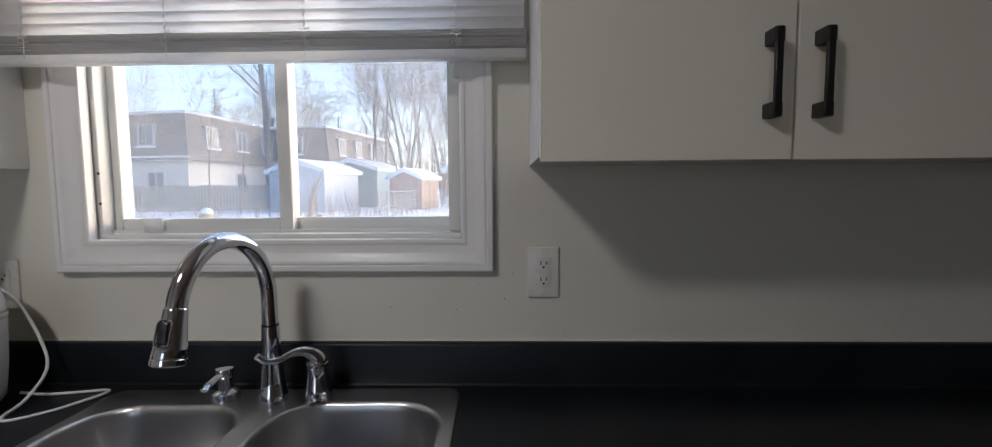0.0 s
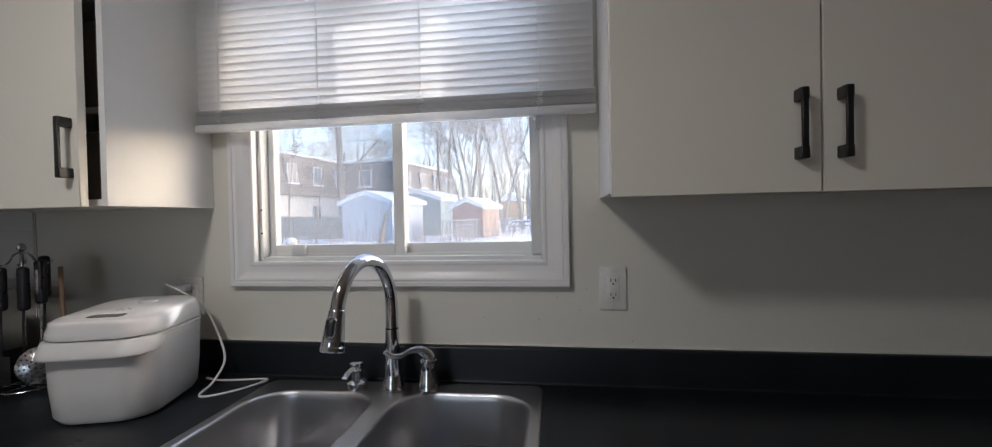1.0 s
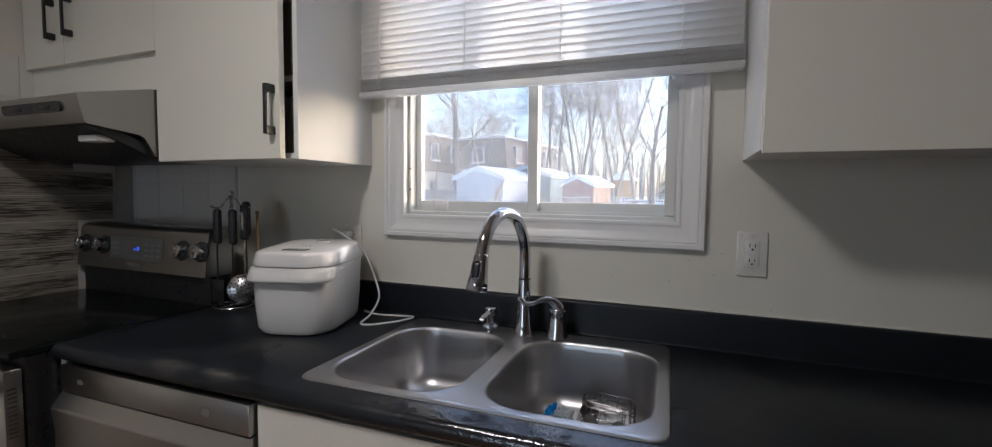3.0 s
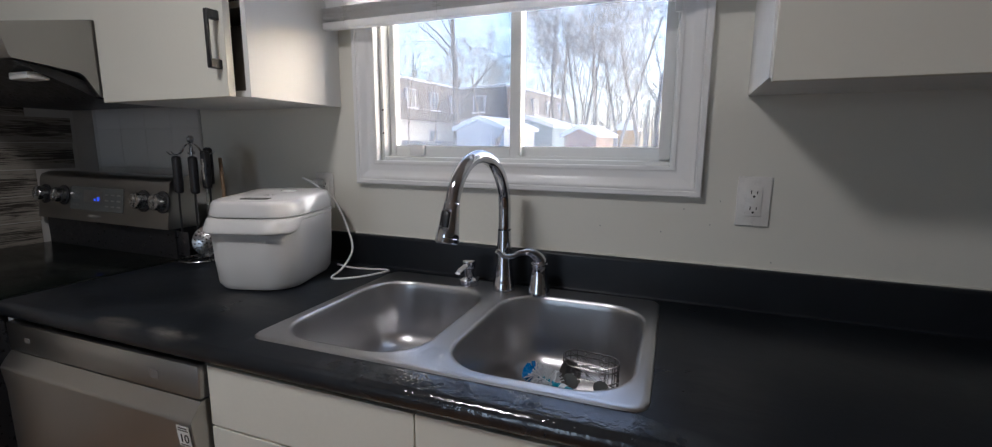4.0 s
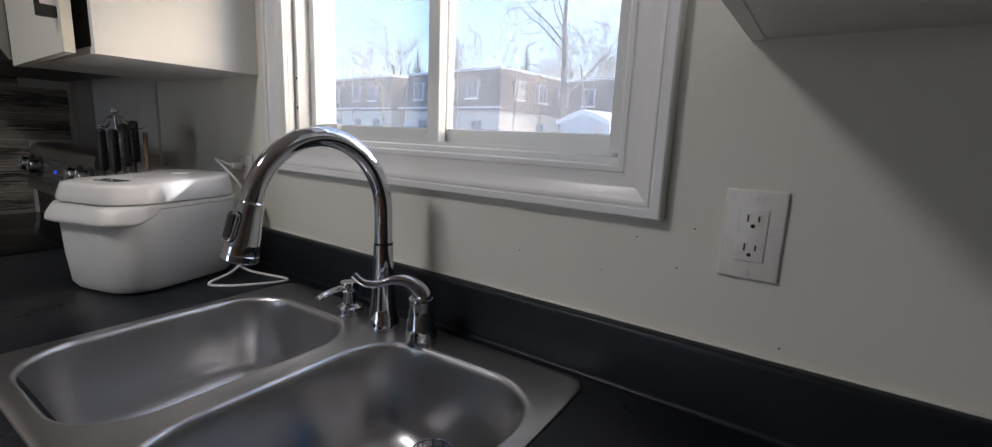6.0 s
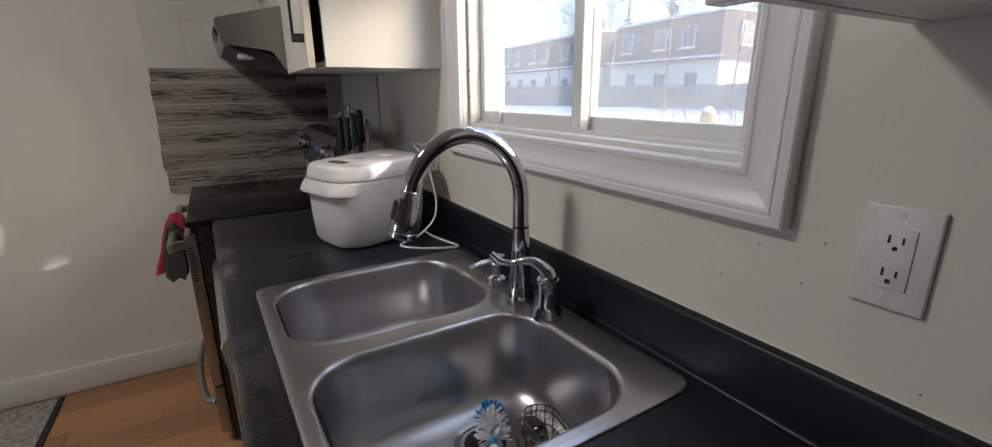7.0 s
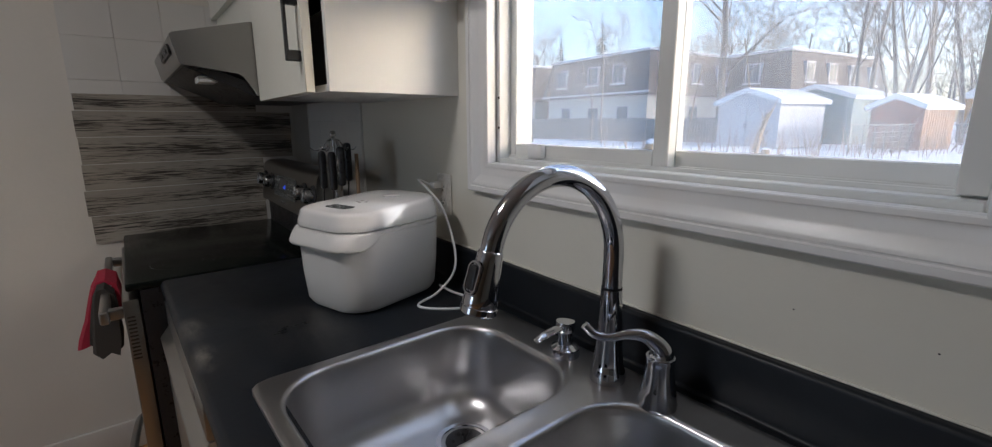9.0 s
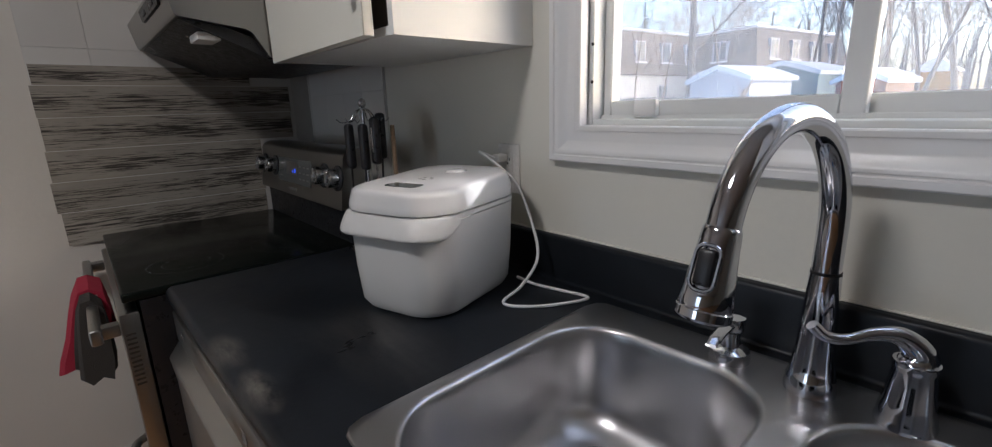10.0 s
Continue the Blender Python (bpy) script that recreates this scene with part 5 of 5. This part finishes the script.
for k, (x, y, h, r) in enumerate(((-22.6, 20.6, 8, .07), (-19.2, 22.6, 7, .05), (-24.5, 24.0, 9, .06), (-30.0, 23.0, 8, .07), (-17.5, 21.5, 9, .06), (-15.4, 24.2, 8, .05), (-20.9, 19.4, 6, .04), (-27.0, 21.5, 9, .055), (-13.0, 22.6, 7, .04))):
    tree((x, y, GZ), h, r, 70 + k, M_BARKPALE, 1, .55, levels=3, label="slim bare sapling beside the fence")
tree((-11.6, 24.9, GZ), 6.0, .10, 91, M_BARKPALE, 1, .3, (-.38, -.1), 1, "pale leaning pole-like trunk")
# unseen sun blocker, leaned so its shadow covers the left of the blind
tree((3.015, 4.88, GZ), 13, .20, 95, lean=(.26, 0), levels=1, sway=.008, label="slanting bare tree added out of view to shade the window")
for k, (x, y) in enumerate(((-36, 48), (-30, 52), (-22, 47), (-19, 52), (-12, 56), (-7, 54), (-3, 50))):
    tree((x, y, GZ), 11 + (k * 5) % 4, .2, 120 + k, M_BARKPALE if k % 3 else M_BARK, 1 + k % 2, .6, label="bare tree behind the buildings")
# second unseen blocker, trims the sun on the cooker lid and west wall
tree((6.165, 4.88, GZ), 10, .128, 96, lean=(-.577, 0), levels=1, sway=.008, label="leaning bare tree added out of view to trim the sun patches")
tree((-26, 50, GZ), 14, .3, 92)
tree((-48, 46, GZ), 16, .35, 93)
tree((-16, 54, GZ), 15, .3, 94)


def conifer(x, y, h, seed):
    rn = random.Random(seed)
    t = thing("spruce_tree", (x, y, GZ), "dark spruce standing behind the long building", "tree", group="spruces")
    part("trunk", tube([(x, y, GZ - .1), (x, y, GZ + h)], [.25, .03], 8), M_BARK, t)
    b = bmesh.new()
    for k in range(34):
        f = k / 34
        z = GZ + h * (.15 + .85 * f)
        for i in range(11):
            a = rn.uniform(0, 2 * math.pi)
            L = h * .20 * (1.02 - f) * rn.uniform(.6, 1.15) + .15
            tip = Vector((x + L * math.cos(a), y + L * math.sin(a), z - L * rn.uniform(.15, .45)))
            w = L * .22
            s = Vector((-math.sin(a), math.cos(a), 0)) * w
            p0 = Vector((x, y, z))
            mid = p0.lerp(tip, .6)
            q = [b.verts.new(p) for p in (p0, mid + s, tip, mid - s, mid + Vector((0, 0, .25 * w)))]
            b.faces.new((q[0], q[1], q[4]))
            b.faces.new((q[1], q[2], q[4]))
            b.faces.new((q[2], q[3], q[4]))
            b.faces.new((q[3], q[0], q[4]))
    part("crown", b, M_PINE, t)


conifer(-46, 47, 12, 1)
conifer(-40, 48, 13.5, 2)
conifer(-31, 50, 12, 3)
conifer(-1.6, 62, 9, 4)
conifer(0.6, 66, 10, 5)


def mansard(name, corner, yaw, length, depth, label, seed):
    """A two-storey block with a shingled mansard upper floor; corner is its near right corner at the ground."""
    m = Matrix.Translation(corner) @ pose(0, 0, 0, 0, 0, yaw)
    t = thing(name, corner, label, "building")
    part("lower_wall", box(-length, 0, 0, depth, -.1, 2.95), M_STUCCO, t, "pale stucco ground floor", m=m)
    b = bmesh.new()
    o, i = .35, .25
    loft(b, [[(-length - o, -o, 2.95), (o, -o, 2.95), (o, depth + o, 2.95), (-length - o, depth + o, 2.95)],
             [(-length - o, -o, 3.15), (o, -o, 3.15), (o, depth + o, 3.15), (-length - o, depth + o, 3.15)],
             [(-length + i, i, 5.85), (-i, i, 5.85), (-i, depth - i, 5.85), (-length + i, depth - i, 5.85)]], True, True, True)
    part("roof", b, M_SHINGLE, t, "dark shingled mansard storey", m=m)
    part("roof_snow", box(-length + .15, -.15, .15, depth - .15, 5.86, 6.05, bev=.06), M_SNOW, t, "snow along the flat roof", m=m)
    part("eave_snow", box(-length - .38, .38, -.40, -.30, 3.10, 3.22, bev=.02), M_SNOW, t, m=m)

    def opening(mm, z0, w, h, y):
        wn2 = part("window", box(-w / 2 - .09, w / 2 + .09, y - .10, y + .45, z0 - .1, z0 + h + .1), M_WHITEWOOD, t, "white framed window", m=mm)
        for s in (-1, 1):
            part("pane", box(s * w / 4 - w / 4 + .04, s * w / 4 + w / 4 - .04, y - .115, y - .102, z0, z0 + h), M_WINDARK, wn2, m=mm)
        part("sill_snow", box(-w / 2 - .2, w / 2 + .2, y - .24, y - .101, z0 - .22, z0 - .102, bev=.03), M_SNOW, wn2, m=mm)
    k = 0
    x = -2.6
    while x > -length + 1.5:
        opening(m @ pose(x, 0, 0), 3.95, 1.0, 1.15, -.08)
        if k % 2 == 0:
            opening(m @ pose(x + .4, 0, 0), 1.0, 1.1, 1.2, .07)
        else:
            d = part("door", box(-.5, .5, -.06, .05, .05, 2.15), M_WINDARK, t, "dark entrance door", m=m @ pose(x, 0, 0))
        x -= 3.6 if k % 2 else 2.6
        k += 1
    y = 2.0
    k = 0
    while y < depth - 1:
        mm = m @ pose(0, y, 0, 0, 0, 90)
        opening(mm, 3.95, .9, 1.15, -.08)
        if k % 2:
            opening(mm, 1.0, 1.0, 1.2, .07)
        y += 2.9
        k += 1


mansard("apartment_block", (-19.6, 28.6, GZ), -6, 10.8, 16, "two-storey block with dark mansard roof and pale ground floor", 1)
mansard("apartment_block", (-31.9, 29.6, GZ), -6, 22, 15, "long two-storey block with dark mansard roof across the yards", 3)
mansard("apartment_block", (-13.9, 36.4, GZ), -9, 9, 13, "shorter two-storey block with dark mansard roof", 2)


def gable_shed(name, m, w, d, wall_h, ridge, wall_mat, label, side_mat=None, along_x=False, doors=True):
    """A small shed with plank or steel walls and a snow-laden gable roof; m sits at the middle of its front."""
    t = thing(name, m.translation, label, "shed", group="garden sheds")
    b = bmesh.new()
    h = w / 2
    sec = [(-h, 0), (h, 0), (h, wall_h), (0, ridge), (-h, wall_h)]
    loft(b, [[(x, 0, z) for x, z in sec], [(x, d, z) for x, z in sec]], True, True, True)
    part("wall", b, wall_mat, t, m=m)
    if side_mat:
        b = bmesh.new()
        yy = .02
        while yy < d - .1:
            add_box(b, h + .004, h + .03, yy, yy + .13, .02, wall_h - .03)
            yy += .165
        part("side_boards", b, side_mat, t, m=m)
    b = bmesh.new()
    for s in (-1, 1):
        prof = [(s * (h + .16), wall_h - .12), (0, ridge + .02), (0, ridge + .24), (s * (h * .6), (wall_h + ridge) / 2 + .17), (s * (h + .18), wall_h + .06)]
        loft(b, [[(x, -.2, z) for x, z in prof], [(x, d + .2, z) for x, z in prof]], True, True, True)
    part("roof", b, M_SNOW, t, "roof under thick snow", m=m)
    if doors:
        for s in (-1, 1):
            dr = part("door", box(s * .42 - .4, s * .42 + .4, -.035, -.004, .08, wall_h - .12), wall_mat, t, m=m)
            part("handle", box(s * .06 - .02, s * .06 + .02, -.06, -.036, .85, 1.1), M_CHAIN, dr, m=m)
        b = bmesh.new()
        for k in range(12):
            x = -h + .1 + k * (w - .2) / 11
            if abs(x) > .86:
                add_box(b, x - .012, x + .012, -.016, -.003, .02, wall_h - .05)
        part("rib", b, wall_mat, t, m=m)
    return t


gable_shed("garden_shed", Matrix.Translation((-10.45, 23.2, GZ)) @ pose(0, 0, 0, 0, 0, -14), 3.2, 3.0, 2.0, 2.42, M_WHITEWOOD, "white metal garden shed with snow on its roof")
gable_shed("garden_shed", Matrix.Translation((-9.6, 28.6, GZ)) @ pose(0, 0, 0, 0, 0, -10), 3.6, 4.0, 2.3, 2.75, M_TEALSIDE, "blue-green barn shed with snow on its roof", doors=False)
gable_shed("garden_shed", Matrix.Translation((-5.55, 25.6, GZ)) @ pose(0, 0, 0, 0, 0, -16), 1.9, 2.2, 1.70, 2.02, M_REDWOOD, "low red-brown shed with lattice side under snow", side_mat=M_ORANGEWOOD, doors=False)

# plank fence
fence = thing("plank_fence", (-20, 24.5, GZ), "weathered grey plank fence along the snowy yard", "fence")
b, bp, br = bmesh.new(), bmesh.new(), bmesh.new()
A, B = Vector((-34, 19.6, GZ)), Vector((-12.2, 26.6, GZ))
L = (B - A).length
fm = Matrix.Translation(A) @ pose(0, 0, 0, 0, 0, math.degrees(math.atan2(B.y - A.y, B.x - A.x)))
s = 0.0
while s < L:
    add_box(b, s, s + .135, -.02, 0, -.1, 1.36 + rnd.uniform(-.05, .05))
    s += .152
s = 0.0
while s < L:
    add_box(bp, s - .05, s + .05, .05, .15, -.1, 1.42)
    s += 2.4
for z in (.4, 1.1):
    add_box(br, 0, L, .003, .045, z, z + .08)
tagged(part("boards", b, M_GREYWOOD, fence, m=fm), kind="stuff")
part("posts", bp, M_GREYWOOD, fence, m=fm)
part("rails", br, M_GREYWOOD, fence, m=fm)

# wire fence
wf = thing("wire_fence", (-5, 16, GZ), "sagging galvanised wire fence on thin posts", "fence")
line = [Vector((-5.6, 20.5, GZ)), Vector((-5.2, 23.0, GZ)), Vector((-4.9, 25.0, GZ)), Vector((-4.4, 28.0, GZ)), Vector((-3.6, 34.0, GZ))]
pl = smooth_path(line, 3)
for k, p in enumerate(pl):
    part("post", tube([p - Vector((0, 0, .1)), p + Vector((rnd.uniform(-.04, .04), 0, 1.05))], .028, 6), M_CHAIN, wf)
b = bmesh.new()
for z in (.15, .35, .55, .75, 1.0):
    add_tube(b, [p + Vector((0, 0, z + rnd.uniform(-.03, .03))) for p in pl], .012 if z < 1 else .022, 4)
s = 0.0
for k in range(len(pl) - 1):
    for j in range(9):
        q = pl[k].lerp(pl[k + 1], j / 9)
        add_tube(b, [q + Vector((0, 0, .1)), q + Vector((0, 0, 1.0))], .007, 3)
tagged(part("mesh_wires", b, M_CHAIN, wf), kind="stuff")

# stump with a snow cap
SP = Vector((-5.6, 8.6, GZ))
st = thing("tree_stump", SP, "broken pale stump with a cap of snow", "stump")
part("stem", tube(smooth_path([SP - Vector((0, 0, .1)), SP + Vector((.02, 0, .35)), SP + Vector((.05, 0, .72))], 4), [.17, .165, .16, .15, .15, .145, .15, .14, .10], 12), M_CUTWOOD, st)
part("snow_cap", lathe([(.10, 0), (.11, .03), (.07, .09), (.02, .11)], SP.x + .05, SP.y, SP.z + .71, 14), M_SNOW, st)
tree((-5.3, 12.4, GZ), 2.4, .09, 110, M_BARKPALE, 1, .35, (.12, 0), 1, "splintered leaning branch stump")
for k, (x, y, hh, rr) in enumerate(((-4.55, 10.1, .42, .06), (-3.95, 9.9, .62, .085), (-3.70, 10.0, .55, .05), (-4.25, 10.6, .30, .05), (-5.0, 11.2, .36, .045))):
    sb = thing("tree_stump", (x, y, GZ), "low sawn-off stub standing in the snow", "stump", group="sawn stubs")
    part("stem", tube(smooth_path([(x, y, GZ - .1), (x + .015, y, GZ + hh * .5), (x - .02 + .02 * k, y, GZ + hh)], 3), [rr * 1.15, rr * 1.1, rr * 1.05, rr, rr, rr * .95, rr * .93], 9), M_BARKPALE, sb)
    part("snow_cap", lathe([(rr * .9, 0), (rr * .85, .02), (rr * .4, .045)], x - .02 + .02 * k, y, GZ + hh - .004, 9), M_SNOW, sb)

# brush by the fence
b = bmesh.new()
for k in range(230):
    u = rnd.random()
    p = Vector((-7.5 + 5.5 * u + rnd.uniform(-1.2, 1.2), 11 + 20 * u + rnd.uniform(-2.5, 2.5), GZ))
    hgt = rnd.uniform(.4, 1.3)
    d = Vector((rnd.uniform(-.3, .3), rnd.uniform(-.3, .3), 1)) * hgt
    add_tube(b, [p, p + d * .5 + Vector((rnd.uniform(-.05, .05), 0, 0)), p + d], [.014, .009, .004], 3)
for k in range(38):
    p = Vector((rnd.uniform(-9.4, -5.0), rnd.uniform(9.5, 15.5), GZ))
    hgt = rnd.uniform(.35, 1.15)
    d = Vector((rnd.uniform(-.35, .35), rnd.uniform(-.35, .35), 1)) * hgt
    tip = p + d
    add_tube(b, [p, p + d * .5 + Vector((rnd.uniform(-.06, .06), 0, 0)), tip], [.013, .009, .004], 3)
    for j in range(3):
        q = p.lerp(tip, rnd.uniform(.4, .9))
        add_tube(b, [q, q + Vector((rnd.uniform(-.18, .18), rnd.uniform(-.18, .18), rnd.uniform(.08, .25)))], [.006, .003], 3)
solo("dry_stalks", b, M_BARKPALE, "dry brown stalks poking through the snow", "dry stalks", "stuff")

# far playhouse and tables
ph = thing("playhouse", (-5.6, 47, GZ), "yellow timber playhouse with snowy roof far across the yards", "playhouse")
part("wall", box(-6.6, -4.6, 46, 48, GZ + .9, GZ + 2.6), M_YELLOW, ph)
b = bmesh.new()
loft(b, [[(-7.0, 45.7, GZ + 2.6), (-5.6, 45.7, GZ + 3.6), (-4.2, 45.7, GZ + 2.6)], [(-7.0, 48.3, GZ + 2.6), (-5.6, 48.3, GZ + 3.6), (-4.2, 48.3, GZ + 2.6)]], True, True, True)
part("roof", b, M_SNOW, ph)
for x in (-6.5, -4.7):
    for y in (46.1, 47.9):
        part("post", box(x - .07, x + .07, y - .07, y + .07, GZ - .1, GZ + .9), M_YELLOW, ph)
tb = thing("picnic_table", (-3.2, 33.5, GZ), "dark picnic table topped with snow", "picnic table", group="picnic tables")
part("tabletop", box(-4.0, -2.4, 33.1, 33.9, GZ + .68, GZ + .75), M_GREYWOOD, tb)
part("snow_layer", box(-3.98, -2.42, 33.12, 33.88, GZ + .751, GZ + .86, bev=.03), M_SNOW, tb)
for y in (32.7, 34.1):
    part("bench", box(-4.0, -2.4, y, y + .25, GZ + .40, GZ + .46), M_GREYWOOD, tb)
for x in (-3.8, -2.6):
    part("leg_frame", box(x - .05, x + .05, 32.75, 34.3, GZ - .05, GZ + .399), M_GREYWOOD, tb)
copy_thing(tb, pose(-1.2, 36.5, GZ, 0, 0, 12))

# woods on the skyline
b = bmesh.new()
rn = random.Random(77)
for k in range(420):
    x, y = rn.uniform(-130, 70), rn.uniform(75, 120)
    h = rn.uniform(7, 13)
    p = Vector((x, y, GZ - .2))
    add_tube(b, [p, p + Vector((rn.uniform(-.4, .4), 0, h * .6)), p + Vector((rn.uniform(-.9, .9), 0, h))], [.22, .14, .03], 3, False)
    for j in range(9):
        f = rn.uniform(.35, .95)
        q = p + Vector((0, 0, h * f))
        L2 = h * .32 * (1.1 - f) + .6
        add_tube(b, [q, q + Vector((rn.uniform(-1, 1) * L2, rn.uniform(-.3, .3), L2 * rn.uniform(.5, 1.1)))], [.07, .012], 3, False)
solo("far_woods", b, M_BARK, "line of bare winter trees on the skyline", "woods", "stuff")
